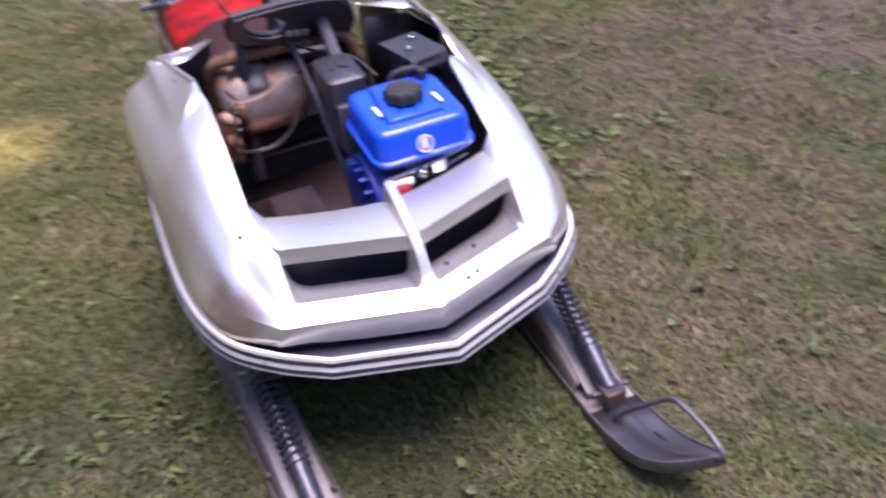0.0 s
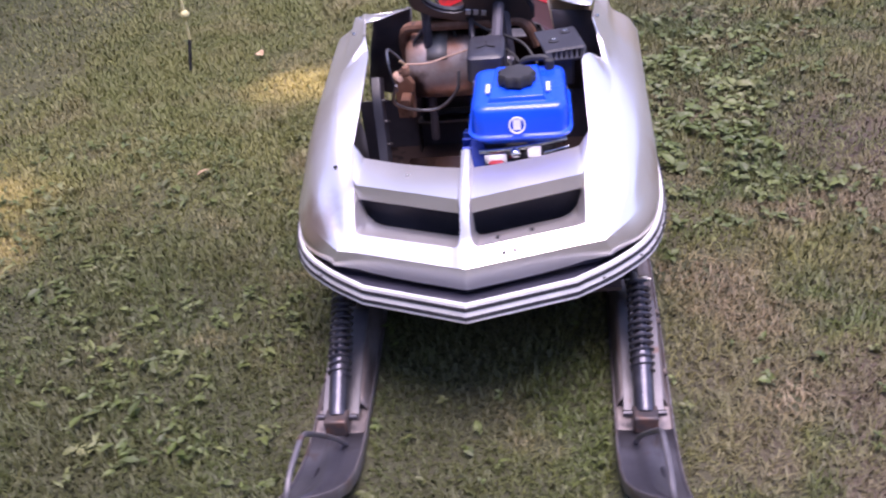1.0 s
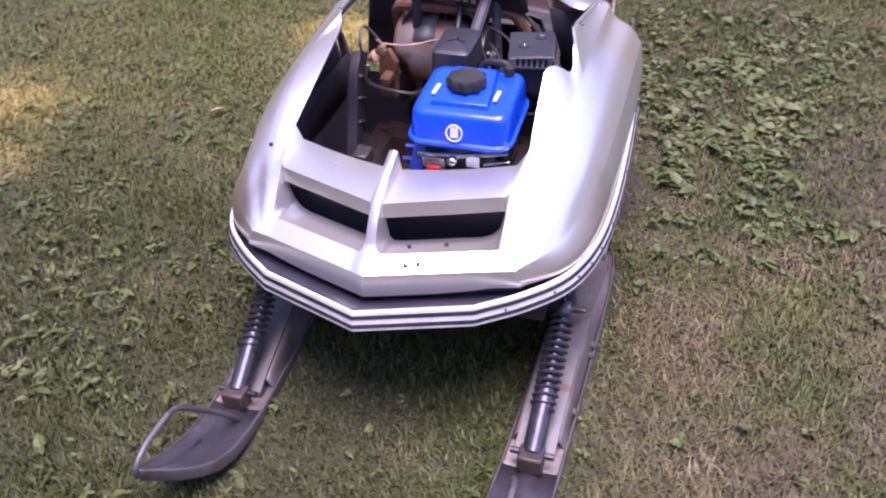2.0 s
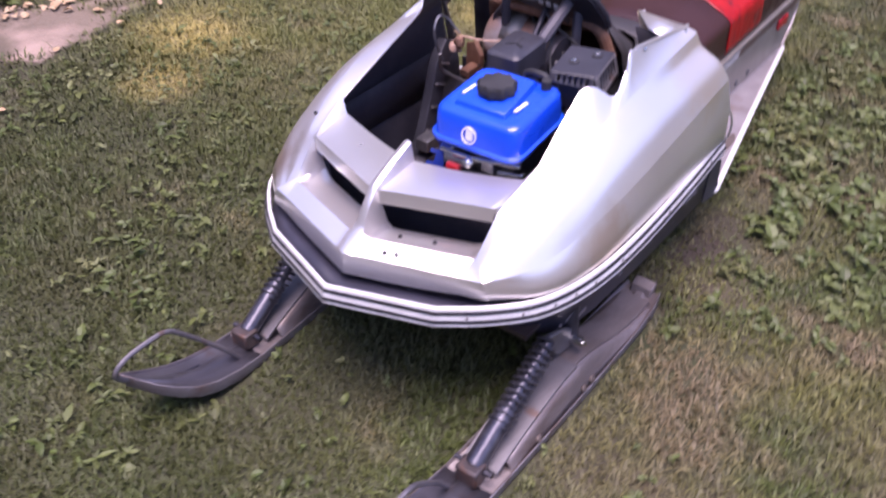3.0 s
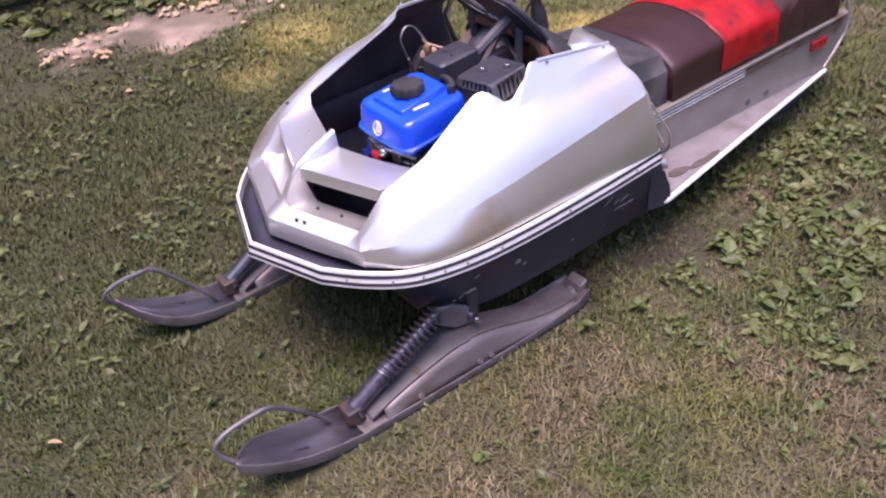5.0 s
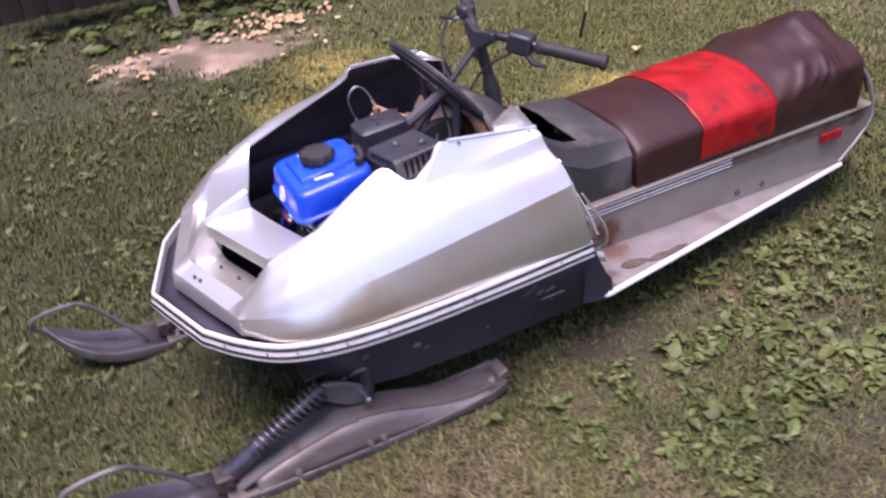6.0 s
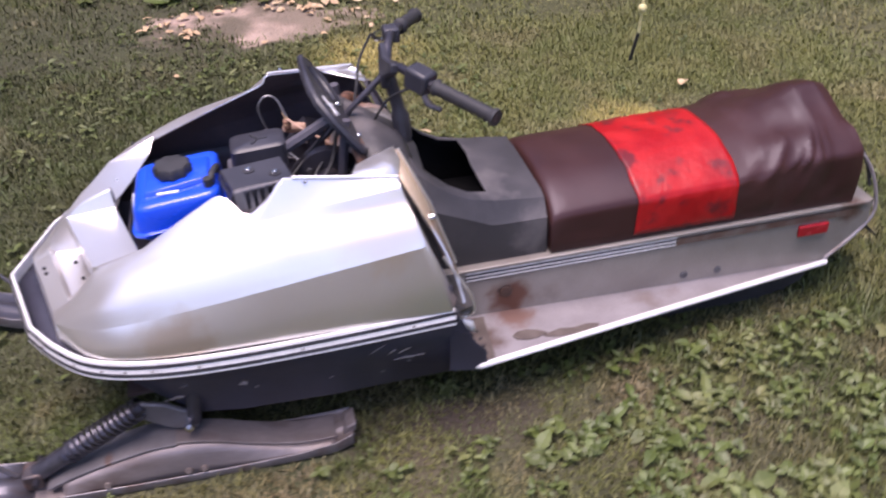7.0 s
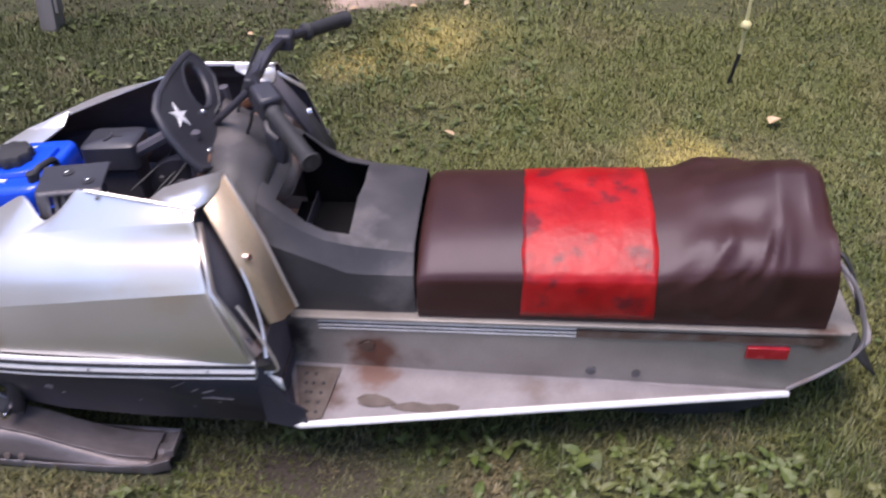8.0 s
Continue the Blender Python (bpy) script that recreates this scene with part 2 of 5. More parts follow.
def stain_or_shade(m, centre, size, tone, ragged=1.0):
    """Stains and painted shade: a cloudy patch, ragged at the rim, on the thing."""
    n, l = m.node_tree.nodes, m.node_tree.links
    b = n["Principled BSDF"]
    tc, gap, cloud = n.new("ShaderNodeTexCoord"), n.new("ShaderNodeVectorMath"), n.new("ShaderNodeTexNoise")
    gap.operation = "DISTANCE"
    l.new(tc.outputs["Object"], gap.inputs[0])
    gap.inputs[1].default_value = centre
    cloud.inputs["Scale"].default_value, cloud.inputs["Detail"].default_value = 2.2 / size, 6
    l.new(tc.outputs["Object"], cloud.inputs["Vector"])
    far = n.new("ShaderNodeMath")
    far.operation = "MULTIPLY_ADD"
    l.new(cloud.outputs[0], far.inputs[0])
    far.inputs[1].default_value = ragged * size
    l.new(gap.outputs["Value"], far.inputs[2])
    r = n.new("ShaderNodeMapRange")
    r.interpolation_type = "SMOOTHSTEP"
    r.inputs[1].default_value, r.inputs[2].default_value = (1 + 0.5 * ragged) * size, 0.35 * size + 0.5 * ragged * size
    l.new(far.outputs[0], r.inputs[0])
    x = n.new("ShaderNodeMix")
    x.data_type = "RGBA"
    l.new(r.outputs[0], x.inputs[0])
    l.new(b.inputs["Base Color"].links[0].from_socket, x.inputs[6])
    x.inputs[7].default_value = (*tone, 1)
    l.new(x.outputs[2], b.inputs["Base Color"])


stain_or_shade(SILVER, (-0.34, -0.72, 0.41), 0.10, (0.56, 0.47, 0.41))
stain_or_shade(SILVER, (-0.40, -0.45, 0.44), 0.20, (0.68, 0.62, 0.60))
stain_or_shade(SILVER, (0.37, -0.10, 0.60), 0.13, (0.78, 0.69, 0.59))
stain_or_shade(SILVER, (0.41, -0.55, 0.40), 0.10, (0.72, 0.63, 0.55))
for side in (0.213, -0.213):
    stain_or_shade(TUNNEL, (side, 0.235, 0.205), 0.075, (0.13, 0.062, 0.043))
    stain_or_shade(TUNNEL, (side, 0.222, 0.226), 0.026, (0.040, 0.020, 0.016))
    # dark front end: grime, with the shade under the hood painted in
    stain_or_shade(TUNNEL, (side, 0.02, 0.245), 0.105, (0.030, 0.026, 0.027))
    stain_or_shade(TUNNEL, (side, 1.20, 0.29), 0.05, (0.13, 0.075, 0.055))
    stain_or_shade(BOARD, (1.47 * side, 0.12, 0.17), 0.085, (0.12, 0.075, 0.06))
    stain_or_shade(BOARD, (1.1 * side, 0.24, 0.165), 0.07, (0.20, 0.12, 0.10))


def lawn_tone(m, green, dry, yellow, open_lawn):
    """Drier, browner turf on one side of the machine and painted yellow sun flecks beyond it."""
    n, l = m.node_tree.nodes, m.node_tree.links
    b = n["Principled BSDF"]
    tc, sep = n.new("ShaderNodeTexCoord"), n.new("ShaderNodeSeparateXYZ")
    l.new(tc.outputs["Object"], sep.inputs[0])
    cloud = n.new("ShaderNodeTexNoise")
    cloud.inputs["Scale"].default_value, cloud.inputs["Detail"].default_value = 3.5, 4
    l.new(tc.outputs["Object"], cloud.inputs["Vector"])

    def math_node(kind, one, two):
        x = n.new("ShaderNodeMath")
        x.operation, x.use_clamp = kind, kind == "MULTIPLY"
        for socket, value in zip(x.inputs, (one, two)):
            if isinstance(value, (int, float)):
                socket.default_value = value
            else:
                l.new(value, socket)
        return x.outputs[0]

    def fade(source, low, high):
        r = n.new("ShaderNodeMapRange")
        r.interpolation_type = "SMOOTHSTEP"
        r.inputs[1].default_value, r.inputs[2].default_value = low, high
        l.new(source, r.inputs[0])
        return r.outputs[0]

    def sun_fleck(x, y, size):
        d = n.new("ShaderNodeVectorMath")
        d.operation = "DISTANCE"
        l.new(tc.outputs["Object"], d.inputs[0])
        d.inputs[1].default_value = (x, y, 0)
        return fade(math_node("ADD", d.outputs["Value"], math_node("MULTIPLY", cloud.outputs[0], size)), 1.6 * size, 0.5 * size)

    beyond = math_node("MULTIPLY", fade(sep.outputs[0], 1.3, 1.8), fade(sep.outputs[1], 3.2, 2.3))
    side = math_node("MULTIPLY", fade(sep.outputs[0], 0.7, 1.3), math_node("MAXIMUM", fade(sep.outputs[1], 1.7, 1.1), beyond))
    side = math_node("MULTIPLY", side, fade(cloud.outputs[0], 0.38, 0.62))
    colour = b.inputs["Base Color"].links[0].from_socket
    # flecks of sunlight on the lawn, put into the turf's colour as yellow
    patches = math_node("MAXIMUM", math_node("MULTIPLY", sun_fleck(-0.42, 3.0, 0.30), 0.7), math_node("MULTIPLY", math_node("MAXIMUM", sun_fleck(-1.40, 2.05, 0.36), sun_fleck(-1.15, 1.75, 0.22)), 0.5))
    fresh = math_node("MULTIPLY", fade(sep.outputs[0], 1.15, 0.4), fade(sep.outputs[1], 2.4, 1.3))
    # greener weedy turf beside the sled, also darkened for its shade
    shade_side = math_node("MULTIPLY", math_node("MULTIPLY", fade(sep.outputs[0], 0.5, 0.8), fade(sep.outputs[0], 1.8, 1.2)), fade(sep.outputs[1], 1.8, 2.3))
    fresh = math_node("MAXIMUM", fresh, math_node("MULTIPLY", shade_side, 0.5))
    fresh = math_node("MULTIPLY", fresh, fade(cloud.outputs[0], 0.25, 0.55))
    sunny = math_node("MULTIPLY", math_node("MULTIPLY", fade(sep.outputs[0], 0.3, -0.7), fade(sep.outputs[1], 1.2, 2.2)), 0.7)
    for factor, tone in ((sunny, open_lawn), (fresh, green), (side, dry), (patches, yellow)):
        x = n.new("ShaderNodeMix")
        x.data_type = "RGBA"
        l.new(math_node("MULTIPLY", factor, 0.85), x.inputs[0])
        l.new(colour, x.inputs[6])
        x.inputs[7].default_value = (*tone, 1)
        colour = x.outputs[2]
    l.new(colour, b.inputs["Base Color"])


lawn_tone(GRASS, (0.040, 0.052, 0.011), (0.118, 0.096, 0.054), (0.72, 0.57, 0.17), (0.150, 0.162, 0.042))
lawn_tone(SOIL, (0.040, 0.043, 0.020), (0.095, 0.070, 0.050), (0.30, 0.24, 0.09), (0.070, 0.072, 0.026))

# ---- building blocks ----


def catmull(points, step=6):
    """A smooth line through points."""
    p = [Vector(q) for q in points]
    p = [2 * p[0] - p[1], *p, 2 * p[-1] - p[-2]]
    line = []
    for a, b, c, d in zip(p, p[1:], p[2:], p[3:]):
        for k in range(step):
            t = k / step
            line.append(0.5 * (2 * b + (c - a) * t + (2 * a - 5 * b + 4 * c - d) * t * t + (3 * b - a - 3 * c + d) * t ** 3))
    return [*line, p[-2]]


def grid(bm, rows, skip=lambda r, c: False, closed=False):
    """A sheet through rows of points."""
    v = [[bm.verts.new(q) for q in row] for row in rows]
    for r in range(len(v) - 1):
        n = len(v[r])
        for c in range(n if closed else n - 1):
            if not skip(r, c):
                bm.faces.new((v[r][c], v[r][(c + 1) % n], v[r + 1][(c + 1) % n], v[r + 1][c]))
    return v


def tube(bm, points, radius, sides=10, caps=True):
    """A round bar along a line; radius may be a list."""
    p = [Vector(q) for q in points]
    rows, up = [], None
    for k, q in enumerate(p):
        way = (p[min(k + 1, len(p) - 1)] - p[max(k - 1, 0)]).normalized()
        if up is None:
            up = way.orthogonal().normalized()
        up = (up - way * up.dot(way)).normalized()
        side = way.cross(up)
        r = radius[k] if isinstance(radius, (list, tuple)) else radius
        rows.append([q + r * (math.cos(a) * up + math.sin(a) * side) for a in [2 * math.pi * i / sides for i in range(sides)]])
    v = grid(bm, rows, closed=True)
    if caps:
        bm.faces.new(v[0][::-1])
        bm.faces.new(v[-1])


def box(bm, low, high, m=None):
    ends = [Vector((x, y, z)) for x in (low[0], high[0]) for y in (low[1], high[1]) for z in (low[2], high[2])]
    v = [bm.verts.new(m @ q if m else q) for q in ends]
    for f in ((0, 1, 3, 2), (4, 6, 7, 5), (0, 4, 5, 1), (2, 3, 7, 6), (0, 2, 6, 4), (1, 5, 7, 3)):
        bm.faces.new([v[i] for i in f])


def plate(bm, outline, off):
    """A flat shape with thickness: outline points and the offset to its other face."""
    o = Vector(off)
    a = [bm.verts.new(Vector(q)) for q in outline]
    b = [bm.verts.new(Vector(q) + o) for q in outline]
    bm.faces.new(a)
    bm.faces.new(b[::-1])
    for k in range(len(a)):
        bm.faces.new((a[k], b[k], b[(k + 1) % len(a)], a[(k + 1) % len(a)]))


def part(name, bm, material, parent=None, label="", bevel=0.0, sharp=35, thick=0.0, inner=None, at=None):
    """Links a bmesh as one mesh object under a thing or a part. Points are in the thing's own space."""
    bmesh.ops.remove_doubles(bm, verts=bm.verts, dist=0.0004)
    bmesh.ops.recalc_face_normals(bm, faces=bm.faces)
    me = bpy.data.meshes.new(name)
    bm.to_mesh(me)
    bm.free()
    me.materials.append(material)
    for f in me.polygons:
        f.use_smooth = True
    me.set_sharp_from_angle(angle=radians(sharp))
    if "crease" in me.attributes:
        marks = np.zeros(len(me.edges), dtype=np.int32)
        me.attributes["crease"].data.foreach_get("value", marks)
        for k in np.nonzero(marks)[0]:
            me.edges[int(k)].use_edge_sharp = True
    ob = new(name, me)
    if parent:
        ob.parent = parent
    if at:
        ob.matrix_basis = at
    if label:
        tagged(ob, label)
    if thick:
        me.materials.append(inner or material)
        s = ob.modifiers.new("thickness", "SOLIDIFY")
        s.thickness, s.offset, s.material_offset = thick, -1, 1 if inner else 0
    if bevel:
        b = ob.modifiers.new("edges", "BEVEL")
        b.width, b.segments, b.limit_method, b.angle_limit = bevel, 2, "ANGLE", radians(30)
    return ob


def thing(name, label, category, m=None, group="", kind=""):
    ob = new(name)
    ob.empty_display_size = 0.1
    if m:
        ob.matrix_basis = m
    return tagged(ob, label, category, group, kind)


# ---- snowmobile ----
MID = 1.9
SLED = Matrix.Translation((0.513, 1.0, 0)) @ pose(0, 0, 0, 0, 0, 1.0) @ Matrix.Translation((0, MID - 1.0, 0))
sled = thing("snowmobile", "old silver snowmobile with cut open hood standing on grass", "snowmobile", SLED)


def sp(name, bm, material, parent=None, label="", **more):
    bmesh.ops.translate(bm, vec=(0, -MID, 0), verts=bm.verts)
    return part(name, bm, material, parent or sled, label, **more)


def along(line, t):
    """A point on a list of (t, u, y, z), by straight steps."""
    for a, b in zip(line, line[1:]):
        if t <= b[0]:
            f = (t - a[0]) / (b[0] - a[0])
            return [p + f * (q - p) for p, q in zip(a[1:], b[1:])]
    return list(line[-1][1:])


def ease(line, n):
    """The same line, smoothed, at n even steps."""
    fine = catmull([(q[1], q[2], q[3]) for q in line], 8)
    marks = [line[k // 8][0] + (k % 8) / 8 * (line[min(k // 8 + 1, len(line) - 1)][0] - line[k // 8][0]) for k in range(len(fine))]
    table = [(t, *p) for t, p in zip(marks, fine)]
    return [along(table, k / (n - 1)) for k in range(n)]


# hood: lines from nose to rear, outer edge first
SKIRT = [(0, 0.290, 1.100, 0.374), (0.12, 0.362, 1.165, 0.376), (0.25, 0.402, 1.265, 0.378), (0.5, 0.418, 1.45, 0.376), (1, 0.420, 1.934, 0.370)]
FLANK = [(0, 0.284, 1.099, 0.393), (0.12, 0.356, 1.162, 0.402), (0.25, 0.398, 1.26, 0.413), (0.5, 0.416, 1.45, 0.430), (1, 0.424, 1.91, 0.465)]
CREASE = [(0, 0.277, 1.098, 0.412), (0.12, 0.336, 1.160, 0.428), (0.25, 0.374, 1.258, 0.450), (0.5, 0.402, 1.45, 0.487), (1, 0.415, 1.884, 0.550)]
CROWN = [(0, 0.2622, 1.110, 0.4216), (0.12, 0.294, 1.185, 0.474), (0.25, 0.316, 1.285, 0.527), (0.5, 0.340, 1.48, 0.583), (1, 0.347, 1.860, 0.622)]
RIDGE = [(0, 0.2559, 1.1151, 0.4257), (0.12, 0.272, 1.190, 0.490), (0.25, 0.288, 1.290, 0.538), (0.5, 0.316, 1.485, 0.600), (1, 0.333, 1.853, 0.653)]
HOOD = [SKIRT, FLANK, CREASE, CROWN, RIDGE]
CUT_RIGHT = [(0, 0.240, 1.128, 0.436), (0.12, 0.243, 1.195, 0.504), (0.25, 0.258, 1.312, 0.555), (0.36, 0.254, 1.395, 0.604), (0.44, 0.252, 1.472, 0.648), (0.46, 0.262, 1.490, 0.655),
             (0.475, 0.276, 1.505, 0.646), (0.505, 0.298, 1.530, 0.620), (0.53, 0.298, 1.548, 0.626), (0.585, 0.290, 1.598, 0.664), (0.60, 0.284, 1.612, 0.688), (1, 0.308, 1.852, 0.663)]
CUT_LEFT = [(0, 0.240, 1.128, 0.436), (0.12, 0.243, 1.195, 0.504), (0.25, 0.258, 1.319, 0.547), (0.45, 0.254, 1.46, 0.604), (0.58, 0.253, 1.585, 0.652),
            (0.61, 0.258, 1.61, 0.660), (0.63, 0.262, 1.62, 0.682), (1, 0.304, 1.848, 0.660)]


def nose_y(u):
    return 1.013 + 0.087 * abs(u) / 0.277


def hood_half(bm, s, cut):
    n = 65
    rows = [[(s * u, y, z) for u, y, z in ease(line, n)] for line in HOOD]
    rows.insert(3, [Vector(p).lerp(Vector(q), 0.5) + Vector((s * 0.007, 0, 0.007)) * min(1, 6 * k / n) for k, (p, q) in enumerate(zip(rows[2], rows[3]))])
    edge = [(s * u, y, z) for u, y, z in (along(cut, k / (n - 1)) for k in range(n))]
    band = [tuple(Vector(q).lerp(Vector(rows[-1][k]), 0.3)) for k, q in enumerate(edge)]
    rows += [band, edge]
    arcs = [catmull([line[k] for line in rows[2:]], 3) for k in range(n)]
    rows = rows[:2] + [[arc[c] for arc in arcs] for c in range(len(arcs[0]))]
    v = grid(bm, rows)
    mark = bm.edges.layers.int["crease"]
    for line, first in ((v[2], 0), (v[11], 22)):
        for p, q in zip(line[first:], line[first + 1:]):
            bm.edges.get((p, q))[mark] = 1
    for p, q in zip(v, v[1:]):
        bm.edges.get((p[0], q[0]))[mark] = 1
    # nose: lip, front slope, scoop floor, slot, bar and rear louvre panel
    us = [0.0, 0.014, 0.022, 0.035, 0.06, 0.10, 0.15, 0.19, 0.21, 0.225, 0.235]
    low = [(s * u, 1.053 + 0.315 * u, 0.432) for u in us]
    low[0], low[1] = (0, 1.060, 0.443), (s * 0.014, 1.060, 0.440)
    lip = [(s * u, nose_y(u) - 0.007, 0.366 + 0.010 * (u / 0.235) ** 4) for u in us]
    edge = [(s * u, nose_y(u), 0.412) for u in us]
    end = [(s * 0.280, 1.092, 0.376), (s * 0.277, 1.098, 0.412)]
    grid(bm, [[*lip, end[0], (s * 0.292, 1.098, 0.374)], [*edge, end[1], (s * 0.286, 1.098, 0.395)]])
    grid(bm, [[*edge, end[1]], [*low, (s * 0.240, 1.128, 0.436)]])
    us = us[1:]
    rise = [0.007, 0.001, 0, 0, 0, 0, 0, 0.003, 0.011, 0.032]
    floor_back = [(s * u, 1.132 + 0.330 * u - 0.2 * r, 0.408 + 2.1 * r) for u, r in zip(us, rise)]
    dip = [(s * u, 1.064 + 0.315 * u + 0.6 * r, 0.419 + 0.5 * r) for u, r in zip(us, rise)]
    sag = [(s * u, 1.10 + 0.322 * u + 0.2 * r, 0.413 + 1.2 * r) for u, r in zip(us, rise)]
    bar_low = [(s * u, 1.118 + 0.345 * u, 0.474) for u in us]
    bar_front = [(s * u, 1.109 + 0.350 * u, 0.481) for u in us]
    bar_top = [(s * u, 1.113 + 0.352 * u, 0.511) for u in us]
    panel = [(s * u, 1.225 + 0.31 * u, 0.522 - 0.006 * math.sin(13 * u)) for u in us]
    grid(bm, [low[1:], dip, sag, floor_back])
    grid(bm, [bar_low, bar_front, bar_top, panel])
    outer = [(s * 0.240, 1.128, 0.436), (s * 0.2425, 1.165, 0.474), (s * 0.243, 1.195, 0.504), (s * 0.245, 1.215, 0.514), (s * 0.258, 1.312, 0.552)]
    inner = [low[-1], dip[-1], sag[-1], floor_back[-1], bar_low[-1], bar_top[-1], panel[-1]]
    outer = [outer[0], (s * 0.241, 1.140, 0.448), (s * 0.242, 1.155, 0.463), (s * 0.2425, 1.170, 0.478), *outer[2:]]
    grid(bm, [inner, outer])
    # centre rib wall
    top = [(s * 0.014, 1.060, 0.440), (s * 0.0095, 1.085, 0.478), (s * 0.009, 1.113, 0.514), (s * 0.009, 1.165, 0.540), (s * 0.009, 1.228, 0.563)]
    foot = [low[1], dip[0], sag[0], floor_back[0], bar_low[0], bar_top[0], panel[0]]
    top.insert(1, (s * 0.010, 1.075, 0.462))
    top.insert(1, (s * 0.012, 1.067, 0.450))
    grid(bm, [top, foot])
    grid(bm, [top, [(0, y, z + 0.003) for _, y, z in top]])


bm = bmesh.new()
bm.edges.layers.int.new("crease")
hood_half(bm, 1, CUT_RIGHT)
hood_half(bm, -1, CUT_LEFT)
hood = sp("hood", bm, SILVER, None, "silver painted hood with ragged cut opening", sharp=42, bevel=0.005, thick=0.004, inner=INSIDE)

# upright lips beside the opening and the rear flange with its bare strip
for s in (1, -1):
    bm = bmesh.new()
    v = [bm.verts.new((s * u, y, z)) for u, y, z in ((0.286, 1.757, 0.668), (0.303, 1.852, 0.660), (0.262, 1.864, 0.650), (0.225, 1.872, 0.657), (0.180, 1.866, 0.664), (0.212, 1.822, 0.668), (0.250, 1.772, 0.670))]
    bm.faces.new((v[0], v[1], v[2], v[3], v[4], v[5], v[6]))
    sp("rear_flange", bm, SILVER, hood, thick=0.003)
    for y in (1.66, 1.83):
        bm = bmesh.new()
        u, y, z = along(CUT_RIGHT, (y - 1.612) / 0.24 * 0.4 + 0.6)
        bmesh.ops.create_uvsphere(bm, u_segments=8, v_segments=5, radius=0.0045)
        bmesh.ops.translate(bm, vec=(s * (u + 0.008), y, z - 0.006), verts=bm.verts)
        sp("rivet", bm, CHROME, hood)
    bm = bmesh.new()
    top = [(s * 0.284, 1.860, 0.650), (s * 0.235, 1.873, 0.655), (s * 0.190, 1.872, 0.662), (s * 0.178, 1.862, 0.664)]
    mid = [(s * 0.318, 1.912, 0.54), (s * 0.268, 1.928, 0.535), (s * 0.215, 1.932, 0.528), (s * 0.200, 1.915, 0.528)]
    low = [(s * 0.350, 1.965, 0.415), (s * 0.305, 1.978, 0.385), (s * 0.240, 1.985, 0.362), (s * 0.225, 1.968, 0.365)]
    grid(bm, [top, mid, low])
    # left strip coloured dark, since its shaded inner face is what shows
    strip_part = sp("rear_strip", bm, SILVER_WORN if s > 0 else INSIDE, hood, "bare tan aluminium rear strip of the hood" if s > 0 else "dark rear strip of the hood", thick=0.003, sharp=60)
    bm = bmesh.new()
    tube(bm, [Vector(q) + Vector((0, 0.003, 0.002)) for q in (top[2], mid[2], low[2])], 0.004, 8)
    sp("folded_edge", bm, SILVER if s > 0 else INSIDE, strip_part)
    bm = bmesh.new()
    q = Vector(mid[1]).lerp(Vector(mid[0]), 0.45)
    tube(bm, [q, q + Vector((s * 0.004, 0.010, 0.003))], [0.009, 0.007], 8)
    sp("bolt", bm, CHROME, strip_part)
    bm = bmesh.new()
    grid(bm, [[(s * 0.315, 1.853, 0.640), (s * 0.412, 1.886, 0.550), (s * 0.419, 1.936, 0.372)], [(s * 0.306, 1.858, 0.632), (s * 0.400, 1.894, 0.540), (s * 0.392, 1.952, 0.380)]])
    sp("rear_rim", bm, SILVER, hood, thick=0.002)
    if s < 0:
        continue
    # dark panel added behind the right rear slot, in place of its shade
    bm = bmesh.new()
    grid(bm, [[(s * 0.30, 1.84, 0.630), (s * 0.40, 1.872, 0.545), (s * 0.408, 1.92, 0.375)], [(s * 0.19, 1.84, 0.64), (s * 0.2, 1.89, 0.53), (s * 0.23, 1.95, 0.37)]])
    sp("slot_shade_panel", bm, INSIDE, hood, thick=0.003)

for s, cut in ((1, CUT_RIGHT), (-1, CUT_LEFT)):
    bm = bmesh.new()
    tube(bm, [(s * (u + 0.001), y, z + 0.001) for u, y, z in (along(cut, 0.64 + 0.036 * k) for k in range(11))], 0.0042, 8)
    sp("rolled_lip", bm, SILVER, hood)

# bent torn metal at the rear lower corner
for pts in ([(0.392, 1.925, 0.50), (0.405, 1.958, 0.44), (0.414, 1.978, 0.40), (0.412, 1.986, 0.355), (0.402, 1.972, 0.332), (0.408, 1.955, 0.336)], [(0.30, 1.90, 0.555), (0.33, 1.93, 0.50), (0.37, 1.955, 0.43), (0.405, 1.965, 0.375)]):
    bm = bmesh.new()
    tube(bm, catmull(pts, 5), 0.0032, 6)
    sp("torn_edge", bm, SILVER, hood)
bm = bmesh.new()
plate(bm, [(0.395, 1.945, 0.365), (0.422, 1.945, 0.365), (0.418, 1.978, 0.372), (0.408, 1.985, 0.345), (0.400, 1.965, 0.335)], (0.001, 0.002, 0.002))
sp("torn_corner", bm, CAST, hood)

# small holes drilled in the nose
for u, y, z in ((0.075, 1.052, 0.4205), (0.098, 1.060, 0.421), (0.06, 1.118, 0.4135), (0.13, 1.142, 0.4135), (-0.29, 1.255, 0.523)):
    bm = bmesh.new()
    tube(bm, [(u, y, z - 0.001), (u, y, z + 0.0045)], 0.0042, 8)
    sp("rivet_hole", bm, DARK_LINE, hood)

# bumper: a pale rail with two dark lines
RAIL = catmull([(0.421, 1.942, 0.352), (0.430, 1.70, 0.352), (0.431, 1.46, 0.352), (0.418, 1.29, 0.354), (0.378, 1.165, 0.354), (0.305, 1.082, 0.353), (0.218, 1.018, 0.352)], 5)
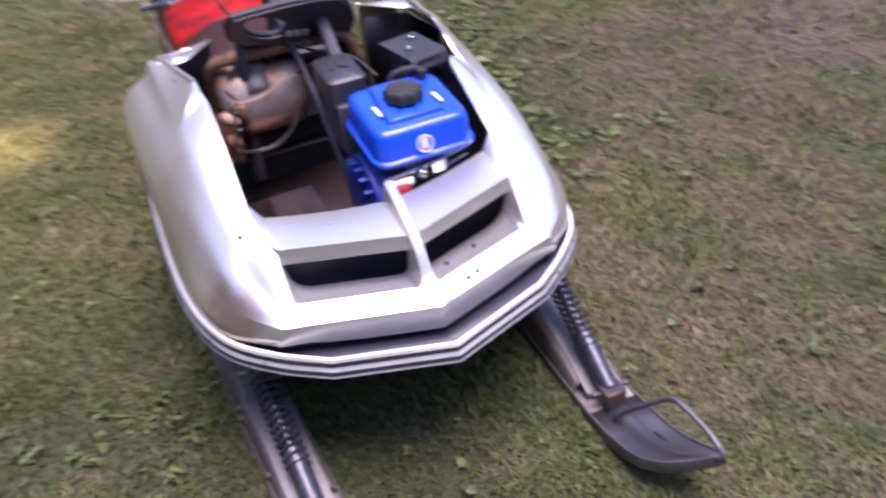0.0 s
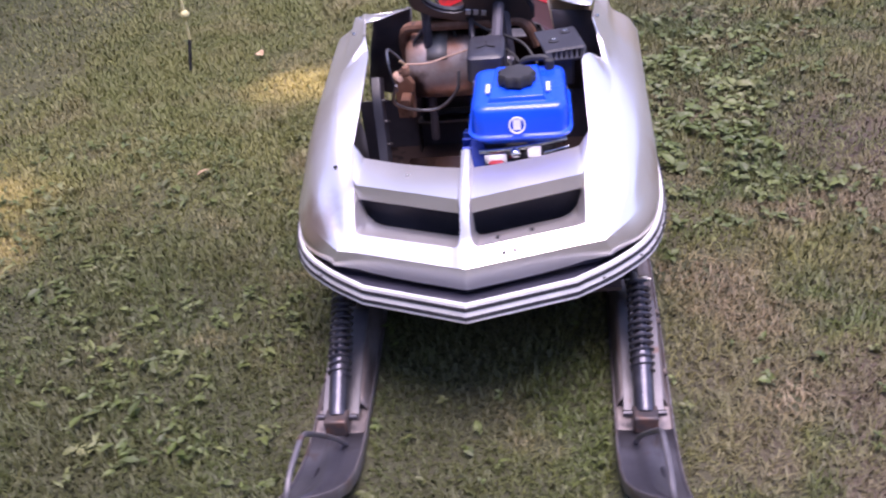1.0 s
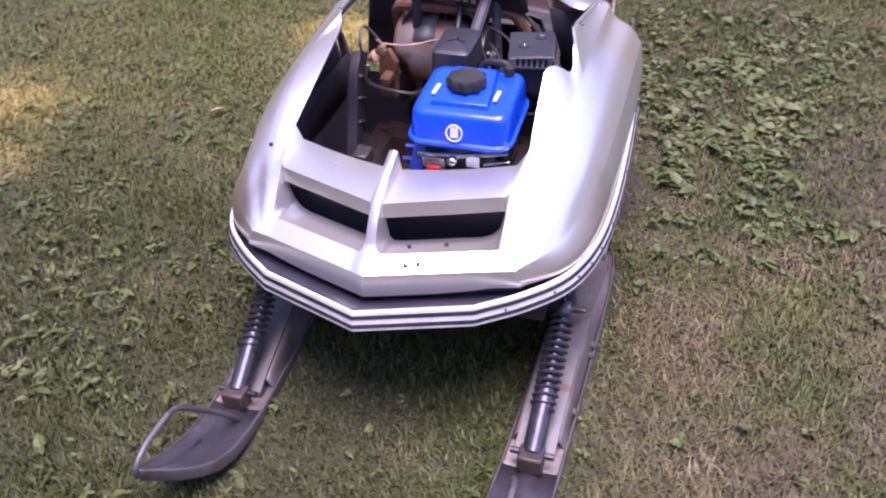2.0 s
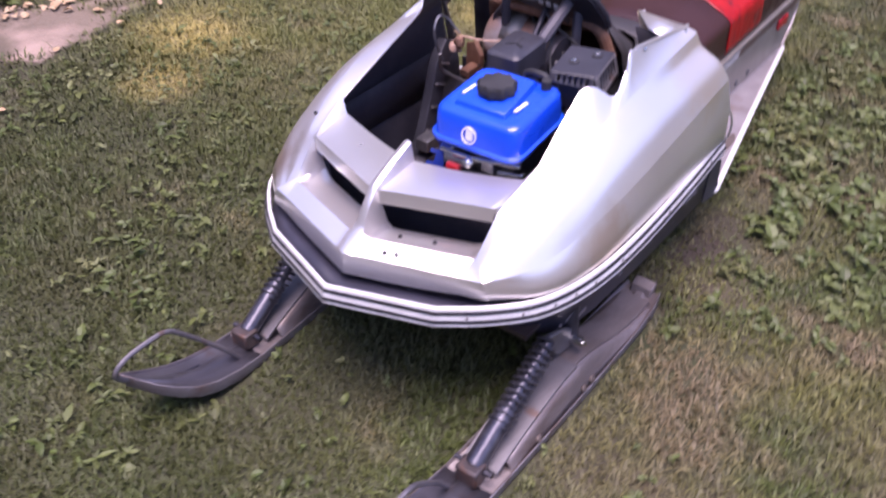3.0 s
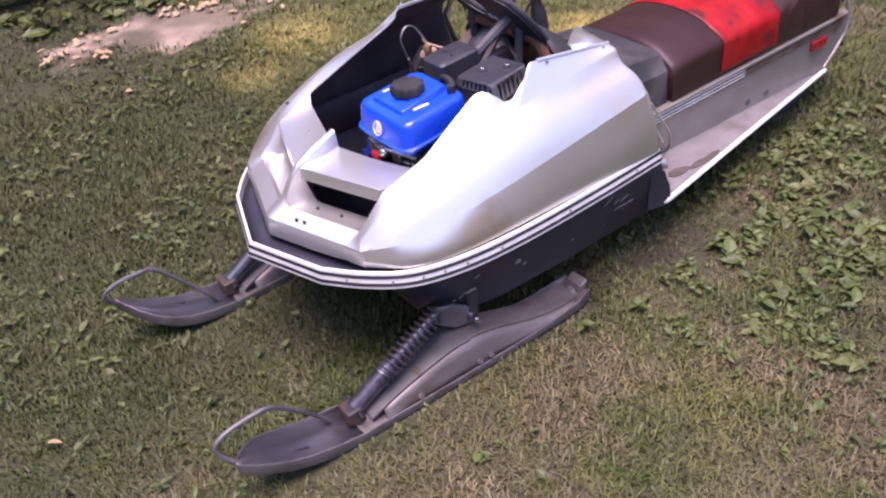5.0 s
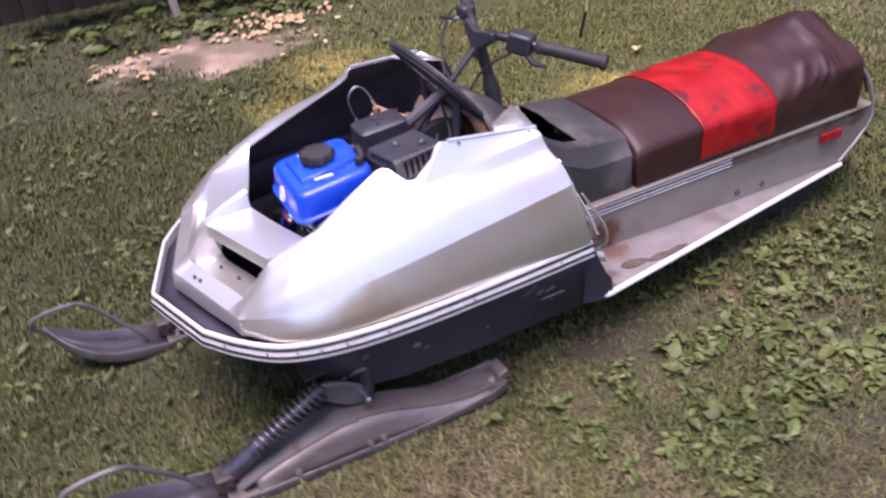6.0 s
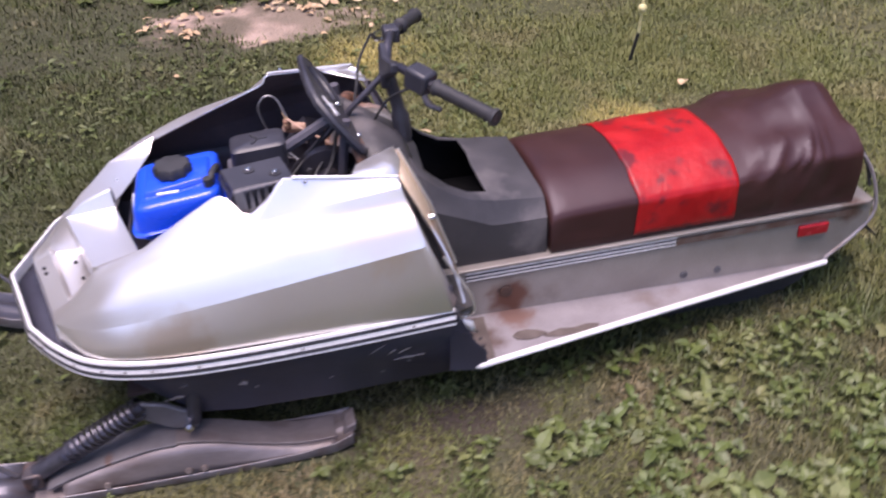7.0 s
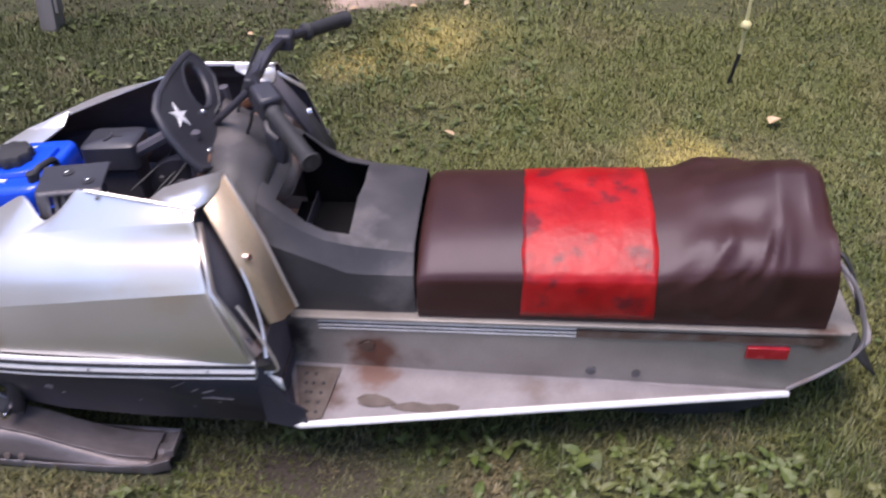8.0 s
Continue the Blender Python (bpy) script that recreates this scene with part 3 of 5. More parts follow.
RAIL += [Vector((0, 0.946, 0.352))] + [Vector((-q.x, q.y, q.z)) for q in RAIL[::-1]]


def strip(bm, line, low, high, out, back, lean=0.28):
    """A rail along the line whose face leans back towards the top."""
    rows = []
    for k, q in enumerate(line):
        way = (line[min(k + 1, len(line) - 1)] - line[max(k - 1, 0)]).normalized()
        side = Vector((way.y, -way.x, 0)) * -1
        if side.dot(Vector((q.x, q.y - 1.6, 0))) < 0:
            side = -side
        rows.append([q + side * a + Vector((0, 0, h)) for a, h in ((back, low), (out - lean * low, low), (out - lean * high, high), (back, high))])
    v = grid(bm, rows, closed=True)
    bm.faces.new(v[0])
    bm.faces.new(v[-1][::-1])


bm = bmesh.new()
strip(bm, RAIL, -0.020, 0.020, 0.0, -0.012)
bumper = sp("bumper", bm, WHITE_TRIM, None, "white front bumper rail with two black pinstripes", bevel=0.002)
for h in (-0.0092, 0.0088):
    bm = bmesh.new()
    strip(bm, RAIL, h - 0.0034, h + 0.0034, 0.0018, -0.006)
    sp("pinstripe", bm, DARK_LINE, bumper)
for k in (2, 7, 12, 15, 17, 19, 22, 27, 38, 44, 52, 58):
    q = RAIL[min(k, len(RAIL) - 1)]
    bm = bmesh.new()
    bmesh.ops.create_uvsphere(bm, u_segments=8, v_segments=5, radius=0.0030)
    bmesh.ops.translate(bm, vec=q + Vector((0, 0, -0.002)) + Vector((q.x, q.y - 1.6, 0)).normalized() * 0.0005, verts=bm.verts)
    sp("screw", bm, STAIN, bumper)

# belly pan
bm = bmesh.new()
TOP = [(0.0, 1.018, 0.384), (0.14, 1.062, 0.384), (0.272, 1.104, 0.38), (0.340, 1.165, 0.374), (0.385, 1.255, 0.372), (0.405, 1.40, 0.37), (0.408, 1.65, 0.37), (0.410, 1.94, 0.366)]
WAIST = [(0.0, 1.030, 0.30), (0.13, 1.075, 0.30), (0.255, 1.13, 0.29), (0.325, 1.20, 0.28), (0.368, 1.29, 0.27), (0.385, 1.42, 0.265), (0.392, 1.65, 0.265), (0.402, 1.985, 0.27)]
FOOT = [(0.0, 1.19, 0.21), (0.12, 1.20, 0.19), (0.22, 1.235, 0.165), (0.295, 1.285, 0.145), (0.335, 1.335, 0.135), (0.350, 1.44, 0.13), (0.368, 1.65, 0.138), (0.392, 2.0, 0.165)]
KEEL = [(0.0, y, 0.13 if y > 1.3 else 0.2) for _, y, _ in FOOT]
for s in (1, -1):
    grid(bm, [[(s * u, y, z) for u, y, z in line] for line in (TOP, WAIST, FOOT, KEEL)])
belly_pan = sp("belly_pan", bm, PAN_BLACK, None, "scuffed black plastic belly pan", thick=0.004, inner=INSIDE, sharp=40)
for s in (1, -1):
    bm = bmesh.new()
    grid(bm, [[(s * 0.400, 1.94, 0.33), (s * 0.405, 1.965, 0.325), (s * 0.405, 1.985, 0.315)], [(s * 0.396, 1.95, 0.30), (s * 0.402, 1.975, 0.29), (s * 0.41, 1.99, 0.285)]])
    sp("torn_strip", bm, WHITE_TRIM, belly_pan, thick=0.002)
for y, z, w, h in ((1.80, 0.235, 0.05, 0.006), (1.86, 0.222, 0.012, 0.03), (1.45, 0.245, 0.02, 0.012), (1.66, 0.16, 0.09, 0.004), (1.30, 0.235, 0.03, 0.006)):
    u = 0.352 + 0.045 * min(1, (z - 0.13) / 0.14) + 0.018 * (y - 1.44)
    bm = bmesh.new()
    plate(bm, [(u, y, z), (u, y + w * 0.5, z + h * 0.8), (u, y + w, z + h * 0.5), (u, y + w * 0.9, z - h * 0.3), (u, y + w * 0.4, z + h * 0.1)], (0.004, 0, 0))
    sp("scuff", bm, BOARD, belly_pan)

rnd = random.Random(21)
for k in range(11):
    y, z = rnd.choice((rnd.uniform(1.25, 1.5), rnd.uniform(1.4, 1.9), rnd.uniform(1.78, 1.92))), rnd.uniform(0.15, 0.30)
    w, h = rnd.uniform(0.006, 0.035), rnd.uniform(0.0008, 0.0022)
    u = 0.354 + 0.045 * min(1, max(0, (z - 0.13) / 0.14)) + 0.018 * (y - 1.44) - 0.30 * max(0, 1.36 - y)
    bm = bmesh.new()
    t = rnd.uniform(-0.3, 0.6)
    plate(bm, [(u, y, z), (u + 0.02 * w, y + 0.5 * w, z + h + 0.5 * t * w), (u + 0.04 * w, y + w, z + t * w), (u + 0.02 * w, y + 0.5 * w, z - 0.4 * h + 0.5 * t * w)], (0.0035, 0, 0))
    sp("scratch", bm, BOARD, belly_pan)

# dusty flange of the pan behind the front of the bumper
bm = bmesh.new()
for s in (1, -1):
    grid(bm, [[(s * u, y, 0.344) for u, y in ((0.0, 0.960), (0.11, 0.996), (0.218, 1.032), (0.30, 1.092), (0.366, 1.172))], [(s * u, y, 0.350) for u, y in ((0.0, 1.034), (0.11, 1.064), (0.20, 1.090), (0.26, 1.118), (0.335, 1.182))]])
sp("pan_flange", bm, PAN_BLACK, belly_pan, "scuffed black flange of the pan", thick=0.003)

# engine bay floor and cross members
bm = bmesh.new()
box(bm, (-0.32, 1.20, 0.205), (0.32, 1.95, 0.215))
bay_floor = sp("bay_floor", bm, BRONZE, None, "brown rusty engine bay floor")
for u, y0, y1 in ((-0.235, 1.26, 1.62), (-0.045, 1.25, 1.6)):
    bm = bmesh.new()
    box(bm, (u - 0.02, y0, 0.215), (u + 0.02, y1, 0.275))
    sp("mount_rail", bm, INSIDE, bay_floor, bevel=0.003)
bm = bmesh.new()
plate(bm, [(-0.235, 1.30, 0.240), (-0.03, 1.30, 0.240), (-0.03, 1.60, 0.246), (-0.035, 1.78, 0.256), (-0.225, 1.78, 0.256), (-0.235, 1.60, 0.246)], (0, 0, 0.004))
sp("floor_plate", bm, BRONZE_SHEET, bay_floor, "dark bronze sheet on the bay floor")
# bent belt guard at the side of the bay
bm = bmesh.new()
line = catmull([(-0.262, 1.56, 0.225), (-0.258, 1.60, 0.31), (-0.262, 1.645, 0.40), (-0.268, 1.685, 0.485), (-0.272, 1.73, 0.53)], 5)
grid(bm, [[q + Vector((d, e, h)) for d, e, h in ((-0.012, -0.028, 0.012), (0.012, -0.024, 0.012), (0.016, 0.0, 0.0), (0.012, 0.024, -0.012), (-0.012, 0.028, -0.012))] for q in line], closed=True)
belt_guard = sp("belt_guard", bm, ENGINE_BLACK, bay_floor, "bent black belt guard", bevel=0.002)
for k in range(3, 18, 3):
    bm = bmesh.new()
    q = line[k]
    box(bm, (0.010, -0.020, -0.003), (0.020, 0.020, 0.003), Matrix.Translation(q) @ pose(0, 0, 0, -25))
    sp("guard_rib", bm, SHOCK_DULL, belt_guard, bevel=0.001)
bm = bmesh.new()
box(bm, (-0.245, 1.545, 0.30), (-0.205, 1.60, 0.335))
sp("bracket", bm, CAST, bay_floor, bevel=0.004)

# dark sheet added behind the nose slots so that they look black
bm = bmesh.new()
plate(bm, [(-0.26, 1.245, 0.45), (0.26, 1.245, 0.45), (0.26, 1.275, 0.21), (-0.26, 1.275, 0.21)], (0, -0.004, 0))
sp("slot_shade_sheet", bm, INSIDE, bay_floor)

bm = bmesh.new()
plate(bm, [(-0.385, 1.945, 0.15), (0.385, 1.945, 0.15), (0.385, 1.945, 0.37), (-0.385, 1.945, 0.37)], (0, 0.003, 0))
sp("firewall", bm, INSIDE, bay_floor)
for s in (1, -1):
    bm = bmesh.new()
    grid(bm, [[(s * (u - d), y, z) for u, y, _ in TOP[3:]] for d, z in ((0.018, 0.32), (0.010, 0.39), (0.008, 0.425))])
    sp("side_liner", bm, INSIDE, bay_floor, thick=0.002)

# exhaust drum with its pipe
bm = bmesh.new()
line = [(-0.205, 0.03), (-0.20, 0.07), (-0.185, 0.09), (-0.15, 0.095), (-0.04, 0.095), (-0.01, 0.09), (0.005, 0.065), (0.01, 0.03)]
tube(bm, [(u, 1.850, 0.515) for u, _ in line], [r for _, r in line], 24)
drum = sp("exhaust_drum", bm, STEEL_RUST, None, "rusty brown steel exhaust drum in the engine bay", sharp=50)
bm = bmesh.new()
tube(bm, catmull([(-0.195, 1.86, 0.46), (-0.208, 1.85, 0.57), (-0.192, 1.825, 0.620), (-0.15, 1.802, 0.634), (-0.05, 1.797, 0.636), (0.05, 1.797, 0.634), (0.115, 1.80, 0.628), (0.15, 1.81, 0.56)], 6), 0.015, 10)
sp("exhaust_pipe", bm, RUST, drum)
bm = bmesh.new()
for k in range(12):
    a = [math.radians(25 + 130 * (k + d) / 12) for d in (0, 1)]
    grid(bm, [[(u, 1.850 - 0.0975 * math.cos(x), 0.515 + 0.0975 * math.sin(x)) for x in a] for u in (-0.14, -0.085)])
sp("drum_band", bm, TUNNEL, drum, thick=0.002)
bm = bmesh.new()
tube(bm, catmull([(-0.20, 1.60, 0.56), (-0.215, 1.63, 0.50), (-0.17, 1.685, 0.452), (-0.11, 1.69, 0.452), (-0.06, 1.68, 0.50), (-0.05, 1.69, 0.55)], 6), 0.0042, 8)
sp("hose", bm, CAST, drum)
bm = bmesh.new()
tube(bm, [(-0.212, 1.70, 0.545), (-0.205, 1.665, 0.552), (-0.195, 1.645, 0.556)], [0.012, 0.015, 0.009], 10)
sp("hose_fitting", bm, FITTING, drum, bevel=0.002)
bm = bmesh.new()
plate(bm, [(-0.235, 1.752, 0.40), (-0.190, 1.745, 0.40), (-0.182, 1.745, 0.50), (-0.205, 1.75, 0.535), (-0.235, 1.757, 0.52)], (0.006, 0.012, 0))
box(bm, (-0.215, 1.70, 0.455), (-0.188, 1.755, 0.475))
sp("rusty_bracket", bm, RUST, drum, bevel=0.003)

# driven clutch beside the drum
bm = bmesh.new()
tube(bm, [(0.045, 1.725, 0.545), (0.05, 1.725, 0.545), (0.068, 1.725, 0.545), (0.072, 1.725, 0.545), (0.074, 1.725, 0.545), (0.090, 1.725, 0.545)], [0.060, 0.078, 0.074, 0.050, 0.030, 0.026], 28)
clutch = sp("driven_clutch", bm, SKI_DARK, None, "dark steel driven clutch beside the exhaust drum", sharp=40)
for k in range(3):
    bm = bmesh.new()
    a = 2.1 * k + 0.4
    q = Vector((0.074, 1.725 + 0.052 * math.cos(a), 0.545 + 0.052 * math.sin(a)))
    tube(bm, [q, q + Vector((0.007, 0, 0))], 0.007, 6)
    sp("clutch_bolt", bm, CAST, clutch)

# engine
bm = bmesh.new()
box(bm, (0.02, 1.35, 0.25), (0.18, 1.50, 0.53))
engine = sp("engine", bm, CAST, None, "small blue petrol engine with black fuel cap", bevel=0.004)


bm = bmesh.new()
box(bm, (0.05, 1.315, 0.30), (0.17, 1.36, 0.46))
sp("carburettor", bm, CAST, engine, bevel=0.006)
for k in range(6):
    bm = bmesh.new()
    box(bm, (0.015, 1.365, 0.30 + 0.03 * k), (0.19, 1.51, 0.308 + 0.03 * k))
    sp("cooling_fin", bm, CAST, engine)


def ring(u0, u1, y0, y1, z, r, tilt=0.0, n=5):
    """A rounded rectangle, rising to the rear by tilt."""
    pts = []
    for cu, cy, a0 in ((u1 - r, y1 - r, 0), (u0 + r, y1 - r, 90), (u0 + r, y0 + r, 180), (u1 - r, y0 + r, 270)):
        for k in range(n):
            a = math.radians(a0 + 90 * k / (n - 1))
            y = cy + r * math.sin(a)
            pts.append((cu + r * math.cos(a), y, z + tilt * (y - y0)))
    return pts


TILT = 0.10
bm = bmesh.new()
sections = [(0.030, 0.190, 1.335, 1.465, 0.528, 0.02), (0.014, 0.210, 1.308, 1.480, 0.533, 0.03), (0.006, 0.218, 1.294, 1.488, 0.546, 0.032), (0.0, 0.224, 1.287, 1.492, 0.551, 0.034),
            (0.0, 0.224, 1.287, 1.492, 0.557, 0.034), (0.006, 0.218, 1.293, 1.487, 0.560, 0.032), (0.009, 0.215, 1.296, 1.486, 0.585, 0.026), (0.011, 0.213, 1.299, 1.484, 0.608, 0.026),
            (0.014, 0.210, 1.303, 1.481, 0.615, 0.025), (0.020, 0.204, 1.310, 1.475, 0.6195, 0.023), (0.030, 0.194, 1.322, 1.465, 0.6215, 0.02), (0.060, 0.166, 1.350, 1.440, 0.6225, 0.02)]
v = grid(bm, [ring(a, b, c, d, z, r, TILT) for a, b, c, d, z, r in sections], closed=True)
bm.faces.new(v[0][::-1])
bm.faces.new(v[-1])
tank = sp("fuel_tank", bm, BLUE, engine, "glossy blue fuel tank", sharp=50)
bm = bmesh.new()
for u, y in ((0.108, 1.388),):
    ridge = []
    for r, z in ((0.032, 0.628), (0.032, 0.640), (0.039, 0.641), (0.040, 0.657), (0.036, 0.663), (0.012, 0.664)):
        wave = 0.0028 if r > 0.034 else 0
        ridge.append([(u + (r + wave * math.cos(18 * math.pi * k / 54)) * math.cos(2 * math.pi * k / 54), y + (r + wave * math.cos(18 * math.pi * k / 54)) * math.sin(2 * math.pi * k / 54), z) for k in range(54)])
    v = grid(bm, ridge, closed=True)
    bm.faces.new(v[-1])
sp("fuel_cap", bm, RUBBER, engine, "black fluted fuel cap", sharp=50)
bm = bmesh.new()
ridge = [[(0.108 + r * math.cos(2 * math.pi * k / 24), 1.388 + r * math.sin(2 * math.pi * k / 24), z) for k in range(24)] for r, z in ((0.048, 0.618), (0.045, 0.628), (0.034, 0.633))]
grid(bm, ridge, closed=True)
sp("filler_neck", bm, BLUE, engine, sharp=60)
bm = bmesh.new()
saddle = [[(u, y, z + TILT * (y - 1.287)) for u, y in ((0.108 - w0 - d, 1.330 - d), (0.108 + w0 + d, 1.330 - d), (0.108 + w1 + d, 1.462 + 0.4 * d), (0.108 - w1 - d, 1.462 + 0.4 * d))] for w0, w1, d, z in ((0.056, 0.044, 0.006, 0.6175), (0.056, 0.044, 0.002, 0.6265), (0.054, 0.042, -0.003, 0.6285))]
v = grid(bm, saddle, closed=True)
bm.faces.new(v[-1])
sp("saddle", bm, BLUE, tank, bevel=0.003)
# badge: a white ring with a pale block
bm = bmesh.new()
tube(bm, [(0.107 + 0.0165 * math.cos(a), 1.2905 + 0.20 * 0.0165 * math.sin(a), 0.582 + 0.0165 * math.sin(a)) for a in [2 * math.pi * k / 20 for k in range(21)]], 0.0018, 6)
sp("badge_ring", bm, WHITE, engine)
bm = bmesh.new()
plate(bm, [(0.099, 1.2935, 0.572), (0.115, 1.2935, 0.572), (0.115, 1.2965, 0.593), (0.099, 1.2965, 0.593)], (0, -0.004, 0))
sp("badge_mark", bm, WHITE, engine)
for u, y in ((0.045, 1.38), (0.175, 1.375)):
    bm = bmesh.new()
    z = 0.6215 + TILT * (y - 1.3) - 0.0015
    box(bm, (u - 0.004, y - 0.022, z), (u + 0.004, y + 0.022, z + 0.003))
    sp("tank_label", bm, WHITE, engine)
# blue recoil cover under the tank with ribs
bm = bmesh.new()
tube(bm, [(0.022, 1.40, 0.41), (0.03, 1.40, 0.41), (0.0, 1.40, 0.41), (-0.018, 1.40, 0.41)], [0.02, 0.118, 0.112, 0.06], 24)
sp("recoil_cover", bm, BLUE_DULL, engine, "dull blue ribbed recoil cover", sharp=40)
for k in range(7):
    bm = bmesh.new()
    a = math.radians(195 + 16 * k)
    q = Vector((-0.002, 1.40 + 0.085 * math.cos(a), 0.41 - 0.085 * math.sin(a)))
    box(bm, (-0.02, -0.02, -0.004), (0.006, 0.02, 0.004), Matrix.Translation(q) @ Matrix.Rotation(-a, 4, "X"))
    sp("cover_rib", bm, BLUE_DULL, engine, bevel=0.001)
# carburettor side: rods, red tap, silver bits
bm = bmesh.new()
tube(bm, [(0.02, 1.312, 0.512), (0.10, 1.308, 0.518), (0.21, 1.325, 0.527)], 0.006, 8)
box(bm, (0.03, 1.305, 0.485), (0.08, 1.345, 0.508))
box(bm, (0.125, 1.308, 0.495), (0.155, 1.345, 0.522))
tube(bm, [(0.16, 1.318, 0.50), (0.215, 1.33, 0.505)], 0.004, 8)
sp("throttle_linkage", bm, CHROME, engine, bevel=0.001)
bm = bmesh.new()
bmesh.ops.create_uvsphere(bm, u_segments=12, v_segments=8, radius=0.014)
bmesh.ops.translate(bm, vec=(0.098, 1.303, 0.508), verts=bm.verts)
sp("fuel_tap", bm, CHROME, engine)
bm = bmesh.new()
box(bm, (0.04, 1.298, 0.472), (0.072, 1.320, 0.492))
sp("red_switch", bm, RED_PLASTIC, engine, "small red plastic switch", bevel=0.004)
# air cleaner box
bm = bmesh.new()
v = grid(bm, [ring(-0.012, 0.078, 1.512, 1.640, 0.592, 0.014, 0.06), ring(-0.010, 0.076, 1.514, 1.638, 0.645, 0.014, 0.06), ring(-0.004, 0.070, 1.520, 1.632, 0.651, 0.014, 0.06)], closed=True)
bm.faces.new(v[-1])
bm.faces.new(v[0][::-1])
sp("air_cleaner", bm, ENGINE_BLACK, engine, "black plastic air cleaner box", sharp=40)
bm = bmesh.new()
for a in range(3):
    t = 2.1 * a
    box(bm, (-0.003, 0.003, 0), (0.003, 0.024, 0.003), Matrix.Translation((0.033, 1.576, 0.6540)) @ Matrix.Rotation(t, 4, "Z"))
sp("wing_nut", bm, DARK_LINE, engine)
bm = bmesh.new()
box(bm, (0.0, 1.50, 0.48), (0.066, 1.625, 0.597))
sp("air_cleaner_base", bm, INSIDE, engine, bevel=0.004)
# muffler guard: bent sheet with slots and two bolts
bm = bmesh.new()
GUARD = [(0.170, 1.490), (0.262, 1.514), (0.240, 1.640), (0.145, 1.620)]
plate(bm, [(u, y, 0.659) for u, y in GUARD], (0, 0, 0.004))
sp("muffler_guard", bm, ENGINE_BLACK, engine, "black slotted sheet muffler guard with two bolts", bevel=0.0015)


def guard_side(a, b, drop):
    """A slotted side of the guard from corner a to corner b."""
    bm = bmesh.new()
    p, q = Vector((*a, 0.661)), Vector((*b, 0.661))
    n = 17
    rows = []
    for h in (0.0, 0.16, 0.75, 1.0):
        rows.append([p.lerp(q, k / (n - 1)) + Vector((0.016 * h * (a[0] > 0.2), -0.008 * h * (a[0] < 0.2), -h * drop * (1 - 0.3 * (k / (n - 1) if a[0] > 0.2 else 1 - k / (n - 1))))) for k in range(n)])
    grid(bm, rows, skip=lambda r, c: r == 1 and c % 2 == 1 and 1 < c < 15)
    return bm


sp("guard_side", guard_side(GUARD[1], GUARD[2], 0.065), SHOCK_DULL, engine, thick=0.002)
sp("guard_side", guard_side(GUARD[0], GUARD[1], 0.03), ENGINE_BLACK, engine, thick=0.002)
for u, y in ((0.191, 1.550), (0.218, 1.604)):
    bm = bmesh.new()
    z = 0.664
    tube(bm, [(u, y, z - 0.001), (u, y, z + 0.0012)], 0.0125, 16)
    sp("bolt_recess", bm, DARK_LINE, engine)
    bm = bmesh.new()
    tube(bm, [(u, y, z), (u, y, z + 0.006)], 0.0065, 6)
    sp("bolt", bm, CHROME, engine, bevel=0.001)
bm = bmesh.new()
box(bm, (0.168, 1.530, 0.56), (0.236, 1.610, 0.650))
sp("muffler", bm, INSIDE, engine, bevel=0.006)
# fuel hose and elbow behind the cap
bm = bmesh.new()
tube(bm, catmull([(0.115, 1.478, 0.618), (0.12, 1.482, 0.646), (0.15, 1.476, 0.655), (0.175, 1.470, 0.652), (0.18, 1.465, 0.62)], 6), 0.0075, 8)
sp("breather_hose", bm, RUBBER, engine)
bm = bmesh.new()
tube(bm, [(0.18, 1.462, 0.615), (0.18, 1.462, 0.655)], 0.011, 10)
sp("hose_clip", bm, RUBBER, engine, bevel=0.002)

# steering column, struts and loose wiring
bm = bmesh.new()
tube(bm, [(0.01, 1.50, 0.33), (-0.005, 1.66, 0.55), (-0.027, 1.90, 0.755)], 0.008, 10)
column = sp("steering_column", bm, SKI_DARK, None)
for a, b, r in (((0.05, 1.58, 0.60), (0.06, 1.76, 0.70), 0.014), ((0.10, 1.72, 0.30), (0.07, 1.78, 0.69), 0.012), ((-0.15, 1.82, 0.30), (-0.13, 1.78, 0.69), 0.012)):
    bm = bmesh.new()
    tube(bm, [a, b], r, 8)
    sp("strut", bm, INSIDE, column)
for pts, r, mat in (([(-0.20, 1.61, 0.54), (-0.205, 1.595, 0.58), (-0.208, 1.590, 0.62), (-0.211, 1.612, 0.645), (-0.205, 1.638, 0.634), (-0.182, 1.655, 0.596)], 0.0035, CAST),
                    ([(-0.190, 1.648, 0.605), (-0.180, 1.655, 0.590), (-0.172, 1.65, 0.575)], 0.004, LEAF_DRY),
                    ([(-0.178, 1.657, 0.590), (-0.13, 1.70, 0.572), (-0.07, 1.735, 0.576), (-0.02, 1.755, 0.582)], 0.003, FITTING),
                    ([(-0.02, 1.755, 0.582), (0.03, 1.74, 0.60), (0.09, 1.70, 0.58), (0.12, 1.66, 0.54)], 0.0035, RUBBER),
                    ([(-0.06, 1.79, 0.68), (0.02, 1.76, 0.63), (0.11, 1.73, 0.60), (0.15, 1.68, 0.56)], 0.004, RUBBER),
                    ([(0.07, 1.75, 0.69), (0.05, 1.70, 0.62), (0.10, 1.62, 0.56)], 0.003, RUBBER)):
    bm = bmesh.new()
    tube(bm, catmull(pts, 6), r, 6)
    sp("wire", bm, mat, column)
bm = bmesh.new()
box(bm, (-0.190, 1.645, 0.560), (-0.170, 1.665, 0.590))
box(bm, (-0.200, 1.649, 0.566), (-0.182, 1.661, 0.580))
sp("wire_clamp", bm, RUST, column, bevel=0.006)

